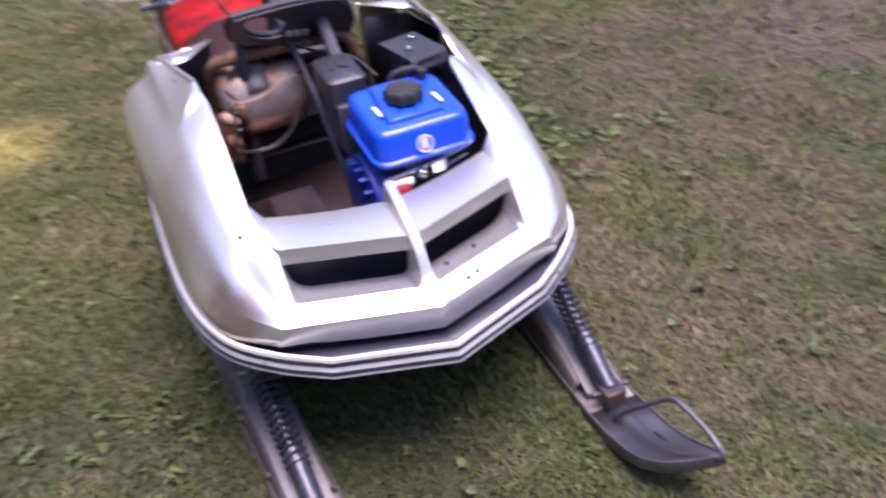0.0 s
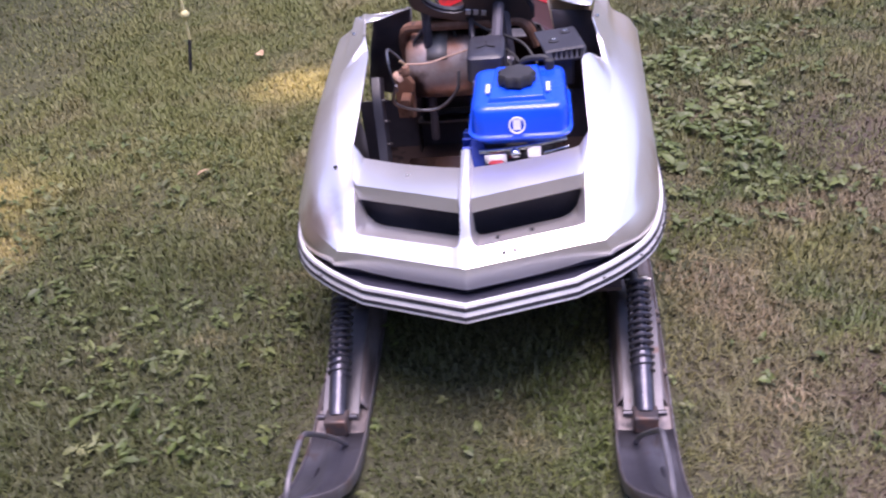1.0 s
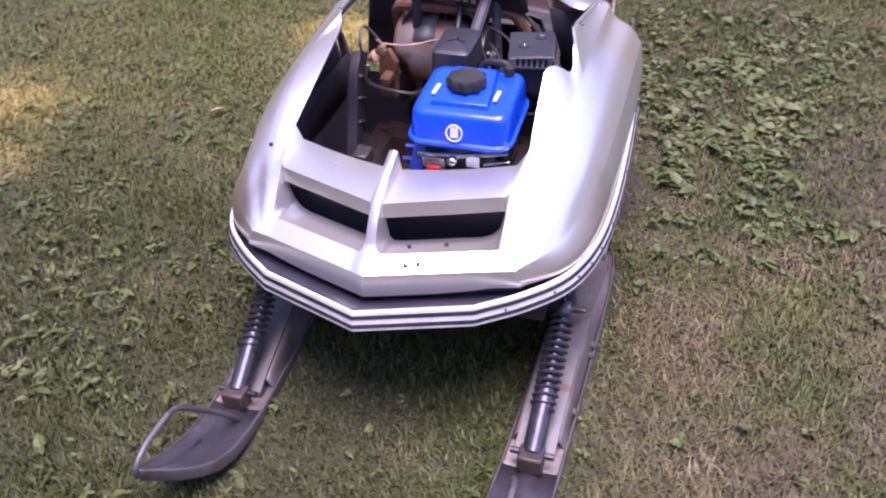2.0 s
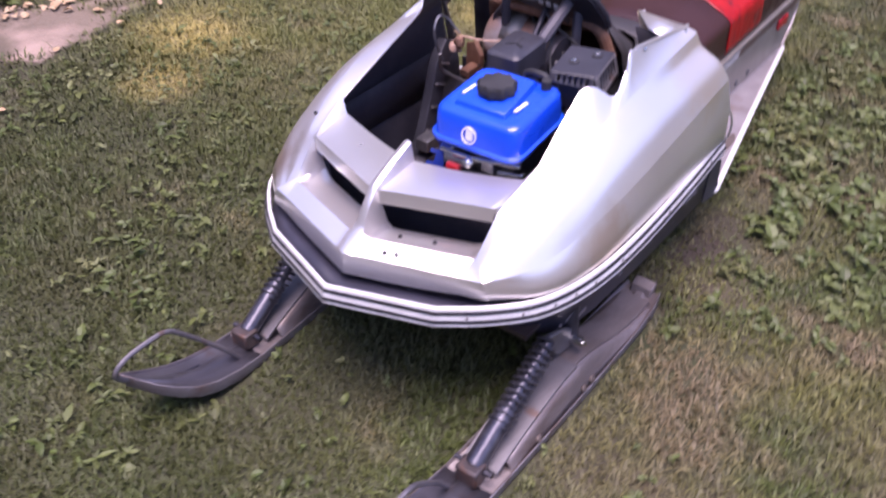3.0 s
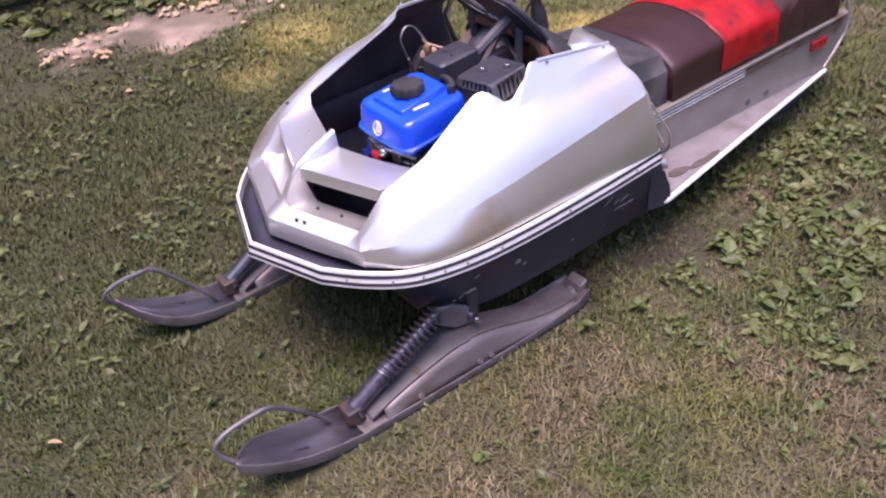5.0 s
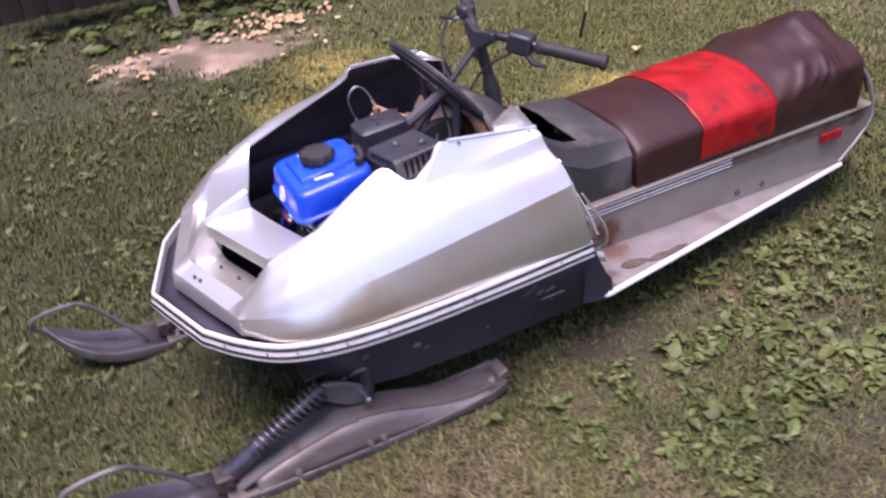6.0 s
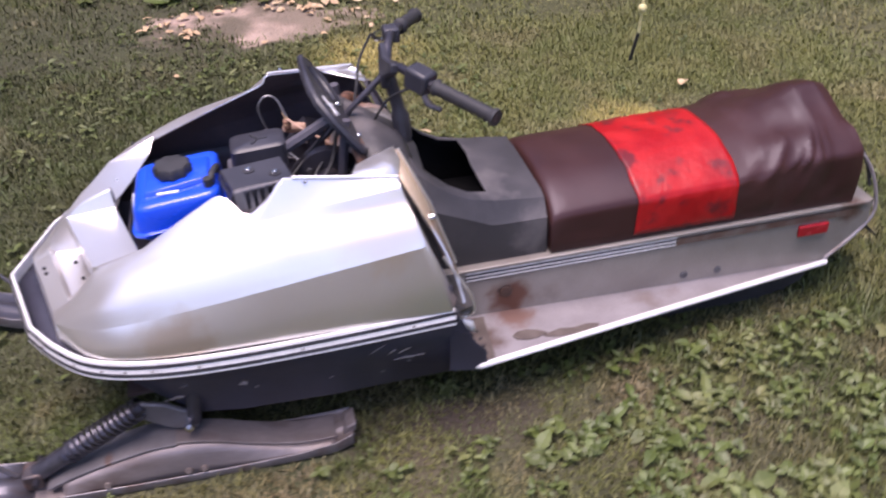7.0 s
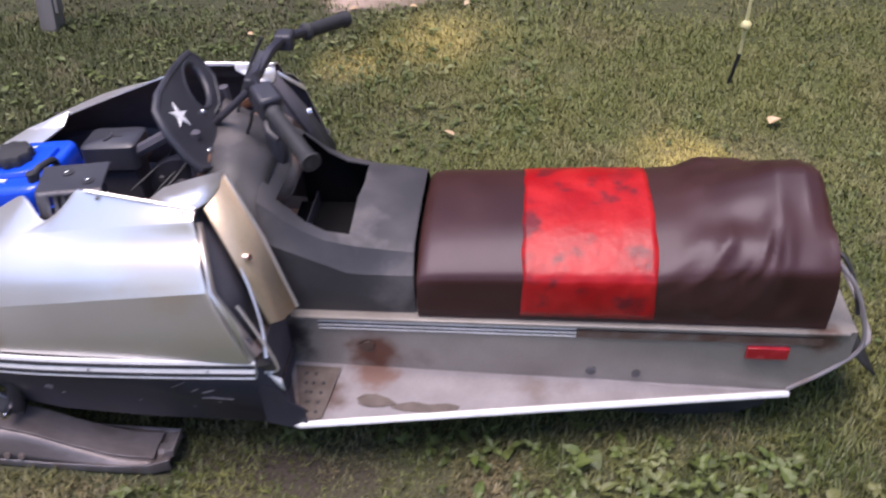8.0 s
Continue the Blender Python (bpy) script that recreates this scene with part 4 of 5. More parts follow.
# dashboard
DASH_TOP, DASH_ACROSS, DASH_DOWN = Vector((-0.141, 1.716, 0.764)), Vector((0.967, 0.162, -0.195)).normalized(), Vector((-0.16, 0.58, -0.80)).normalized()


def on_dash(a, d, lift=0.0):
    return DASH_TOP + a * DASH_ACROSS + d * DASH_DOWN + lift * DASH_DOWN.cross(DASH_ACROSS) * -1


bm = bmesh.new()
outline = [(-0.014, 0.022), (-0.004, -0.002), (0.03, -0.014), (0.10, -0.034), (0.19, -0.052), (0.240, -0.048), (0.272, -0.016), (0.296, 0.035), (0.302, 0.075), (0.270, 0.104), (0.19, 0.112), (0.11, 0.104), (0.05, 0.092), (0.0, 0.07)]
hole = [(0.074 - 0.058 * math.cos(2 * math.pi * k / 14 + 0.2), 0.032 + 0.22 * (-0.058 * math.cos(2 * math.pi * k / 14 + 0.2)) - 0.040 * math.sin(2 * math.pi * k / 14 + 0.2)) for k in range(14)]
for lift in (0.0, -0.018):
    grid(bm, [[on_dash(*q, lift) for q in outline], [on_dash(*q, lift) for q in hole]], closed=True)
grid(bm, [[on_dash(*q, 0.0) for q in outline], [on_dash(*q, -0.018) for q in outline]], closed=True)
grid(bm, [[on_dash(*q, 0.0) for q in hole], [on_dash(*q, -0.018) for q in hole]], closed=True)
dash = sp("dashboard", bm, DASH, None, "black moulded dashboard with open gauge hole and pale star", bevel=0.006)
for name, ring_line, r in (("dash_rim", outline, 0.0085), ("gauge_rim", hole, 0.0075)):
    bm = bmesh.new()
    tube(bm, [on_dash(a, d, -0.006) for a, d in [*ring_line, ring_line[0], ring_line[1]]], r, 8)
    sp(name, bm, DASH, dash)
bm = bmesh.new()
star = [on_dash(0.208 + (0.030 if k % 2 == 0 else 0.010) * math.cos(math.radians(36 * k + 12)), 0.002 + (0.030 if k % 2 == 0 else 0.010) * math.sin(math.radians(36 * k + 12)), 0.0005) for k in range(10)]
plate(bm, star, on_dash(0, 0, 0.002) - on_dash(0, 0, 0))
sp("star", bm, WHITE, dash, "pale silver star sticker")
for a, d in ((0.145, 0.055), (0.24, 0.085)):
    bm = bmesh.new()
    bmesh.ops.create_uvsphere(bm, u_segments=8, v_segments=6, radius=0.006)
    bmesh.ops.translate(bm, vec=on_dash(a, d, 0.002), verts=bm.verts)
    sp("rivet", bm, CHROME, dash)
bm = bmesh.new()
for k in range(3):
    plate(bm, [on_dash(0.13 + 0.02 * k + a, d, -0.0185) for a, d in ((0, 0.05), (0.012, 0.05), (0.012, 0.07), (0, 0.07))], on_dash(0, 0, -0.002) - on_dash(0, 0, 0))
sp("gauge_label", bm, WHITE, dash)

# handlebar
bm = bmesh.new()
tube(bm, catmull([(0.272, 2.078, 0.747), (0.13, 1.975, 0.772), (0.05, 1.925, 0.785), (0.0, 1.905, 0.780), (-0.03, 1.903, 0.772), (-0.06, 1.908, 0.782), (-0.10, 1.920, 0.797), (-0.16, 1.945, 0.797), (-0.334, 2.035, 0.765)], 6), 0.011, 10)
bar = sp("handlebar", bm, SKI_DARK, None, "black handlebar with rubber grips and throttle block")
for a, b in (((0.13, 1.975, 0.772), (0.272, 2.078, 0.747)), ((-0.20, 1.966, 0.790), (-0.334, 2.035, 0.765))):
    bm = bmesh.new()
    p, q = Vector(a), Vector(b)
    n = 22
    tube(bm, [p.lerp(q, k / n) for k in range(n + 1)], [0.0155 + (0.0012 if k % 2 else 0) + (0.004 if k in (n, n - 1, 1) else 0) for k in range(n + 1)], 12)
    sp("grip", bm, RUBBER, bar, "black ribbed rubber grip", sharp=60)
bm = bmesh.new()
m = Matrix.Translation((0.095, 1.952, 0.778)) @ pose(0, 0, 0, 0, 10, 35)
box(bm, (-0.032, -0.022, -0.028), (0.032, 0.026, 0.024), m)
sp("throttle_block", bm, DASH, bar, bevel=0.008)
bm = bmesh.new()
tube(bm, catmull([(0.11, 1.955, 0.76), (0.135, 1.96, 0.735), (0.155, 1.985, 0.725)], 4), [0.008] * 6 + [0.006] * 3, 8)
sp("throttle_lever", bm, DASH, bar)
bm = bmesh.new()
tube(bm, catmull([(-0.15, 1.93, 0.785), (-0.18, 1.905, 0.772), (-0.24, 1.905, 0.76), (-0.306, 1.935, 0.745)], 5), 0.006, 8)
sp("brake_lever", bm, CHROME, bar, "bright steel brake lever")
bm = bmesh.new()
box(bm, (-0.175, 1.915, 0.775), (-0.13, 1.955, 0.812))
sp("brake_clamp", bm, DASH, bar, bevel=0.006)
for pts in ([(0.08, 1.94, 0.755), (0.04, 1.90, 0.72), (0.0, 1.88, 0.68), (-0.02, 1.85, 0.62)], [(-0.15, 1.885, 0.80), (-0.14, 1.85, 0.74), (-0.10, 1.83, 0.68), (-0.06, 1.80, 0.60)]):
    bm = bmesh.new()
    tube(bm, catmull(pts, 5), 0.0035, 6)
    sp("cable", bm, RUBBER, bar)
bm = bmesh.new()
plate(bm, [(-0.085, 1.912, 0.800), (-0.03, 1.908, 0.784), (0.045, 1.916, 0.796), (0.048, 1.912, 0.774), (0.0, 1.900, 0.745), (-0.005, 1.898, 0.715), (-0.04, 1.898, 0.715), (-0.045, 1.900, 0.745), (-0.088, 1.908, 0.780)], (0, -0.018, 0.004))
sp("handlebar_clamp", bm, DASH, bar, bevel=0.004)
bm = bmesh.new()
tube(bm, catmull([(-0.025, 1.90, 0.75), (-0.02, 1.915, 0.68), (-0.01, 1.925, 0.60), (0.0, 1.915, 0.555)], 4), [0.016] * 6 + [0.022] * 7, 10)
sp("handlebar_post", bm, DASH, bar)

# tunnel, running boards, trims
SIDE = [(1.90, 0.165), (2.4, 0.152), (3.055, 0.134), (3.165, 0.245), (3.165, 0.312), (1.90, 0.312)]
bm = bmesh.new()
for s in (1, -1):
    plate(bm, [(s * 0.213, y, z) for y, z in SIDE], (-s * 0.004, 0, 0))
box(bm, (-0.213, 1.90, 0.308), (0.213, 3.165, 0.314))
tunnel = sp("tunnel", bm, TUNNEL, None, "scratched grey aluminium tunnel with rust stains")
for s in (1, -1):
    bm = bmesh.new()
    plate(bm, [(s * 0.205, 1.93, 0.166), (s * 0.403, 2.002, 0.170), (s * 0.222, 3.058, 0.130), (s * 0.205, 3.05, 0.134)], (0, 0, -0.004))
    board = sp("running_board", bm, BOARD, None, "worn pale aluminium running board with brown bare patches")
    bm = bmesh.new()
    tube(bm, [(s * 0.398, 1.995, 0.171), (s * 0.403, 2.005, 0.171), (s * 0.312, 2.53, 0.151), (s * 0.222, 3.06, 0.131)], 0.008, 8)
    sp("rolled_edge", bm, WHITE_TRIM, board)
    bm = bmesh.new()
    plate(bm, [(s * 0.230, 1.955, 0.1705), (s * 0.392, 2.0, 0.1725), (s * 0.384, 2.045, 0.1715), (s * 0.230, 2.06, 0.1675)], (0, 0, 0.001))
    sp("bare_patch", bm, STAIN, board, "brown perforated tread patch")
    for a in range(5):
        for b in range(2 + (a > 0)):
            bm = bmesh.new()
            u, y = 0.255 + 0.028 * a, 1.985 + 0.022 * b + 0.006 * a * (b == 0)
            tube(bm, [(s * u, y, 0.168), (s * u, y, 0.1737)], 0.004, 8)
            sp("tread_hole", bm, DARK_LINE, board)
    bm = bmesh.new()
    plate(bm, [(s * u, y, 0.1702 - 0.038 * (y - 2.0)) for u, y in ((0.318, 2.11), (0.333, 2.118), (0.340, 2.14), (0.338, 2.17), (0.326, 2.20), (0.312, 2.18), (0.303, 2.15), (0.306, 2.125))], (0, 0, 0.0015))
    sp("bare_patch", bm, STAIN, board)
    bm = bmesh.new()
    plate(bm, [(s * u, y, 0.1702 - 0.038 * (y - 2.0)) for u, y in ((0.332, 2.185), (0.340, 2.195), (0.346, 2.22), (0.344, 2.29), (0.330, 2.335), (0.322, 2.338), (0.316, 2.31), (0.323, 2.27), (0.318, 2.235))], (0, 0, 0.0015))
    sp("bare_patch", bm, STAIN, board)
    bm = bmesh.new()
    plate(bm, [(s * 0.40, 1.93, 0.30), (s * 0.408, 1.975, 0.285), (s * 0.405, 1.992, 0.25), (s * 0.395, 2.018, 0.215), (s * 0.400, 2.02, 0.178), (s * 0.402, 2.002, 0.160), (s * 0.395, 1.93, 0.17)], (s * 0.003, 0, 0))
    sp("torn_pan_edge", bm, PAN_BLACK, board)
    x = s * 0.2135
    for z, h, mat in ((0.2995, 0.0052, WHITE_TRIM), (0.2885, 0.0042, WHITE_TRIM), (0.2785, 0.0036, WHITE_TRIM)):
        bm = bmesh.new()
        box(bm, (min(x, x + s * 0.004), 2.02, z), (max(x, x + s * 0.004), 2.585, z + h))
        sp("stripe", bm, mat, tunnel, "pale pinstripe trim")
    bm = bmesh.new()
    box(bm, (min(x, x + s * 0.003), 2.02, 0.2765), (max(x, x + s * 0.003), 2.585, 0.306))
    sp("stripe_backing", bm, PAN_BLACK, tunnel)
    bm = bmesh.new()
    box(bm, (min(x, x + s * 0.004), 2.587, 0.278), (max(x, x + s * 0.004), 3.10, 0.298))
    sp("torn_stripe", bm, RUST_THIN, tunnel, "brown strip where trim has torn off")
    bm = bmesh.new()
    box(bm, (min(x, x + s * 0.008), 1.96, 0.307), (max(x, x + s * 0.008), 3.15, 0.316))
    sp("edge_rail", bm, TUNNEL, tunnel, bevel=0.002)
    bm = bmesh.new()
    box(bm, (min(x, x + s * 0.010), 2.948, 0.236), (max(x, x + s * 0.010), 3.036, 0.268))
    sp("reflector", bm, RED_LENS, tunnel, "red side reflector", bevel=0.002)
    for y, z, r in ((2.125, 0.225, 0.016), (2.625, 0.172, 0.011), (2.725, 0.168, 0.010)):
        bm = bmesh.new()
        tube(bm, [(x - s * 0.002, y, z), (x + s * 0.004, y, z)], r, 12)
        sp("bolt_plate", bm, BAY_BROWN if r > 0.012 else CAST, tunnel, bevel=0.001)

# track under the tunnel
bm = bmesh.new()
loop = catmull([(0, 1.95, 0.12), (0, 2.05, 0.03), (0, 2.25, 0.012), (0, 2.7, 0.010), (0, 2.9, 0.014), (0, 3.01, 0.045), (0, 3.035, 0.095), (0, 2.98, 0.14)], 5)
plate(bm, [(0.19, q.y, q.z) for q in loop], (-0.38, 0, 0))
track = sp("track", bm, RUBBER, None, "black rubber drive track under the tunnel", bevel=0.004)
for k in range(9):
    bm = bmesh.new()
    q = loop[min(len(loop) - 2, 8 + 3 * k)]
    box(bm, (-0.185, q.y - 0.006, q.z - 0.012), (0.185, q.y + 0.006, q.z + 0.004))
    sp("track_lug", bm, RUBBER, track, bevel=0.003)
# rear loop and flap
bm = bmesh.new()
pts = [(0.218, 3.055, 0.140), (0.214, 3.13, 0.200), (0.205, 3.185, 0.262), (0.195, 3.175, 0.34), (0.180, 3.145, 0.41), (0.165, 3.105, 0.46)]
tube(bm, catmull(pts, 6), 0.005, 8)
tube(bm, catmull([(-u, y, z) for u, y, z in pts], 6), 0.005, 8)
tube(bm, catmull([(0.205, 3.185, 0.262), (0.16, 3.215, 0.262), (0, 3.225, 0.262), (-0.16, 3.215, 0.262), (-0.205, 3.185, 0.262)], 6), 0.0055, 8)
sp("rear_grab_rail", bm, BOARD, None, "bent pale rear grab rail")
bm = bmesh.new()
rows = [[(u, 3.17 + 0.03 * k, 0.235 - 0.03 * k) for u in (-0.17, 0, 0.17)] for k in range(4)]
grid(bm, rows)
sp("snow_flap", bm, RUBBER, None, "black rubber snow flap", thick=0.005)

# console between hood and seat
bm = bmesh.new()
CON = [(1.915, 0.592, 0.135), (1.945, 0.566, 0.165), (1.97, 0.544, 0.165), (2.00, 0.520, 0.168), (2.045, 0.497, 0.168), (2.095, 0.485, 0.168), (2.13, 0.480, 0.16), (2.18, 0.475, 0.16), (2.236, 0.470, 0.16)]
rows = []
for k, (y, z, w) in enumerate(CON):
    j = 0.008 * math.sin(5.1 * k)
    zs = 0.415 + 0.45 * max(0, 2.10 - y)
    rows.append([(-0.196, y, 0.315), (-0.192, y, 0.37), (-0.190, y, zs), (-w, y, z - 0.012), (-0.150 + j, y, z - 0.006), (-0.06, y + j, z), (0, y - j, z), (0.132 + j, y, z - 0.004), (0.160, y, z - 0.014), (0.182, y, zs + 0.010), (0.190, y, zs), (0.192, y, 0.37), (0.196, y, 0.315)])
grid(bm, rows, skip=lambda r, c: 1 <= r <= 4 and 4 <= c <= 6)
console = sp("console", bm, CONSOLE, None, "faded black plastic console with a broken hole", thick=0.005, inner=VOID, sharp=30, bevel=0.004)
# black floor that stands in for the deep shade inside the hole
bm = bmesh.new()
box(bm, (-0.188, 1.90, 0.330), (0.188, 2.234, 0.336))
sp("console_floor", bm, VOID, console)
bm = bmesh.new()
rows = [[(-0.20, 1.80, 0.36), (-0.175, 1.79, 0.60), (-0.12, 1.785, 0.668), (-0.060, 1.785, 0.670), (0.0155, 1.802, 0.650), (0.086, 1.809, 0.645), (0.138, 1.812, 0.628), (0.17, 1.83, 0.57), (0.20, 1.86, 0.36)],
        [(-0.20, 1.85, 0.35), (-0.18, 1.85, 0.55), (-0.13, 1.86, 0.61), (-0.065, 1.862, 0.632), (0.0115, 1.872, 0.634), (0.085, 1.875, 0.624), (0.14, 1.872, 0.594), (0.18, 1.875, 0.53), (0.20, 1.885, 0.35)],
        [(-0.20, 1.90, 0.345), (-0.185, 1.90, 0.52), (-0.135, 1.90, 0.58), (-0.065, 1.905, 0.605), (0.0115, 1.908, 0.610), (0.085, 1.908, 0.602), (0.15, 1.905, 0.565), (0.186, 1.905, 0.51), (0.20, 1.905, 0.345)],
        [(-0.20, 1.925, 0.34), (-0.19, 1.925, 0.49), (-0.145, 1.925, 0.558), (-0.065, 1.925, 0.587), (0.0115, 1.925, 0.588), (0.085, 1.925, 0.586), (0.156, 1.925, 0.556), (0.188, 1.925, 0.495), (0.20, 1.925, 0.34)]]
grid(bm, rows)
sp("cowl", bm, CONSOLE, console, thick=0.004, inner=INSIDE, sharp=70)

# seat
SEAT_TOP = [(2.243, 0.462), (2.250, 0.474), (2.27, 0.480), (2.40, 0.488), (2.55, 0.496), (2.74, 0.504), (2.81, 0.512), (2.88, 0.530), (2.945, 0.558), (2.99, 0.580), (3.05, 0.582), (3.082, 0.568), (3.095, 0.545), (3.10, 0.50)]


def seat_row(y, zt, grow=0.0):
    f = (zt - 0.32) / 0.17
    half = [(0.208, 0.318), (0.210, 0.36), (0.209, 0.32 + 0.092 * f), (0.204, 0.32 + 0.108 * f), (0.192, 0.32 + 0.120 * f), (0.15, 0.32 + 0.143 * f), (0.10, zt - 0.009), (0.05, zt - 0.002), (0, zt)]
    # the raised back is gabled: straight slopes down to a sharp shoulder
    g = max(0.0, min(1.0, (zt - 0.508) / 0.055))
    gable = half[:2] + [(0.210, 0.440), (0.206, 0.464), (0.193, 0.477), (0.15, 0.503), (0.10, zt - 0.044), (0.05, zt - 0.017), (0, zt)]
    half = [(a + (c - a) * g, b + (min(d, zt) - b) * g) for (a, b), (c, d) in zip(half, gable)]
    smooth = [(q.x, q.y) for q in catmull([(u, z, 0) for u, z in half], 3)]
    full = [(-u, z) for u, z in smooth] + [(u, z) for u, z in smooth[-2::-1]]
    out = []
    for u, z in full:
        d = Vector((u, z - 0.36)).normalized()
        w = grow + 0.004 * noise.noise((6 * u, 5 * y, 7 * z)) + (0.008 * noise.noise((9 * u + 3, 14 * y, 9 * z)) * max(0, min(1, (y - 2.72) / 0.1)))
        for y0, k, h, size in ((2.775, 1.25, 0.005, 0.022), (2.835, 0.95, 0.011, 0.013), (2.885, 1.05, 0.006, 0.008), (2.918, 0.75, 0.014, 0.009), (2.955, 0.45, 0.007, 0.010), (2.99, 0.2, 0.004, 0.012)):
            reach = math.exp(-((abs(u) - 0.165) / 0.045) ** 2)
            w += h * reach * math.exp(-((y - y0 - k * (z - 0.45)) / size) ** 2) * (1 if u > 0 else 0.6)
        if z < 0.35:
            w = grow
        out.append((u + d.x * w, y, z + d.y * w))
    return out


def seat_top(y):
    return along([(a, 0, 0, b) for a, b in SEAT_TOP], y)[2]


bm = bmesh.new()
ys = [2.243, 2.247, 2.255, 2.27] + [2.30 + 0.03 * k for k in range(14)] + [2.70 + 0.006 * k for k in range(60)] + [3.06, 3.073, 3.082, 3.089, 3.095, 3.10]
v = grid(bm, [seat_row(y, seat_top(y)) for y in ys])
bm.faces.new(v[0])
bm.faces.new(v[-1][::-1])
seat = sp("seat", bm, SEAT, None, "dark brown vinyl seat, wrinkled at the back", sharp=60)
bm = bmesh.new()
tape_rows = []
for k in range(25):
    y = 2.466 + 0.0115 * k
    row = seat_row(y, seat_top(y), 0.003)[1:-1]
    if k in (0, 24):
        row = [(p, q + 0.006 * noise.noise((16 * p, 3 * k, 20 * r)), r) for p, q, r in row]
    else:
        # creased film: long folds down the flanks, cross folds over the shoulder
        row = [(p + 0.0016 * noise.noise((25 * p, 60 * q, 18 * r)), q, r + 0.0016 * noise.noise((75 * p, 14 * q, 60 * r)) + 0.0012 * noise.noise((30 * p, 60 * q, 30 * r))) for p, q, r in row]
    tape_rows.append(row)
grid(bm, tape_rows)
sp("tape_band", bm, TAPE, seat, "bright red tape wrapped round the seat", thick=0.001, sharp=60)
bm = bmesh.new()
tube(bm, catmull([(0.12, 3.09, 0.47), (0.15, 3.12, 0.46), (0.17, 3.15, 0.40), (0.185, 3.165, 0.34)], 5), 0.005, 6)
sp("seat_strap", bm, RUBBER, seat)


# skis
def ski(s, x_tip, x_back):
    def axis(y, u, z):
        return (x_tip + (x_back - x_tip) * (y - 0.68) / 1.0 + s * u, y, z)

    PROFILE = [(0.660, 0.138, -0.046, 0.058), (0.676, 0.126, -0.022, 0.061), (0.700, 0.108, 0.010, 0.062), (0.730, 0.088, 0.036, 0.062), (0.77, 0.064, 0.053, 0.062), (0.82, 0.043, 0.060, 0.062),
               (0.88, 0.027, 0.062, 0.062), (0.955, 0.015, 0.062, 0.062), (1.2, 0.010, 0.062, 0.062), (1.4, 0.010, 0.062, 0.062), (1.55, 0.012, 0.060, 0.060), (1.64, 0.020, 0.055, 0.055), (1.685, 0.032, 0.046, 0.046)]

    def across(y, z, inner, outer, lift=0.0, trim=0.0):
        mid, half = (outer - inner) / 2, (outer + inner) / 2 - trim
        return [axis(y, mid + u * half, z + h + lift) for u, h in ((-1, 0.010), (-0.93, 0.003), (-0.5, 0.0), (-0.28, 0.002), (-0.16, 0.008), (0.16, 0.008), (0.28, 0.002), (0.5, 0.0), (0.93, 0.003), (1, 0.010))]

    bm = bmesh.new()
    grid(bm, [across(*q) for q in PROFILE[7:]])
    body = sp("ski", bm, SKI, None, "weathered steel ski with black spring", thick=0.004, sharp=40, bevel=0.0015)
    bm = bmesh.new()
    grid(bm, [across(*q) for q in PROFILE[:8]])
    sp("ski_tip", bm, SKI_TIP, body, "dark grey worn ski tip", thick=0.004, sharp=40)
    for end in (0, -1):
        bm = bmesh.new()
        rims = [(Vector(across(*q)[end]), q[1]) for q in PROFILE]
        grid(bm, [[p + Vector((0, 0, 0.003)) for p, _ in rims], [p - Vector((0, 0, min(0.030, h + 0.008))) for p, h in rims]])
        sp("side_wall", bm, SKI_RIM, body, thick=0.004, bevel=0.0015)
    # bent rod handle at the tip
    bm = bmesh.new()
    tube(bm, catmull([axis(0.912, -0.022, 0.030), axis(0.87, -0.014, 0.095), axis(0.80, 0.006, 0.182), axis(0.772, 0.012, 0.207), axis(0.74, 0.014, 0.213), axis(0.68, 0.018, 0.211), axis(0.645, 0.020, 0.198), axis(0.638, 0.024, 0.178), axis(0.652, 0.034, 0.152), axis(0.676, 0.042, 0.126)], 5), 0.0058, 8)
    sp("tip_handle", bm, SHOCK_DULL, body, "bare steel rod handle")
    for u in (-0.006, 0.024):
        bm = bmesh.new()
        tube(bm, [axis(0.83, u, 0.044), axis(0.765 - u, u, 0.071), axis(0.70 - 0.3 * u, u + 0.01, 0.116)] if u > 0 else [axis(0.87, u, 0.032), axis(0.80, u, 0.055)], 0.005, 6)
        sp("tip_rib", bm, SKI_DARK, body)
    # shackle, coil-over and leaf
    bm = bmesh.new()
    lo, hi = Vector(axis(0.968, 0, 0.056)), Vector(axis(1.232, 0, 0.205))
    tube(bm, [lo, lo.lerp(hi, 0.45), lo.lerp(hi, 0.451), hi], [0.022, 0.022, 0.014, 0.014], 14)
    sp("shock_body", bm, SHOCK, body, "oily black shock absorber", bevel=0.002)
    bm = bmesh.new()
    way = (hi - lo).normalized()
    a, b = way.orthogonal().normalized(), None
    b = way.cross(a)
    coil = []
    for k in range(12 * 13 + 1):
        t = k / 156
        th = 2 * math.pi * 13 * t
        coil.append(lo.lerp(hi, 0.30 + 0.68 * t) + 0.0240 * (math.cos(th) * a + math.sin(th) * b))
    tube(bm, coil, 0.0038, 6)
    sp("coil_spring", bm, SHOCK, body)
    bm = bmesh.new()
    box(bm, (-0.026, -0.030, -0.03), (0.026, 0.012, 0.014), Matrix.Translation(lo))
    sp("shackle", bm, SHACKLE, body, bevel=0.005)
    bm = bmesh.new()
    tube(bm, [lo + Vector((-0.045, 0, 0)), lo + Vector((0.045, 0, 0))], 0.007, 8)
    sp("shackle_pin", bm, SKI_DARK, body)
    bm = bmesh.new()
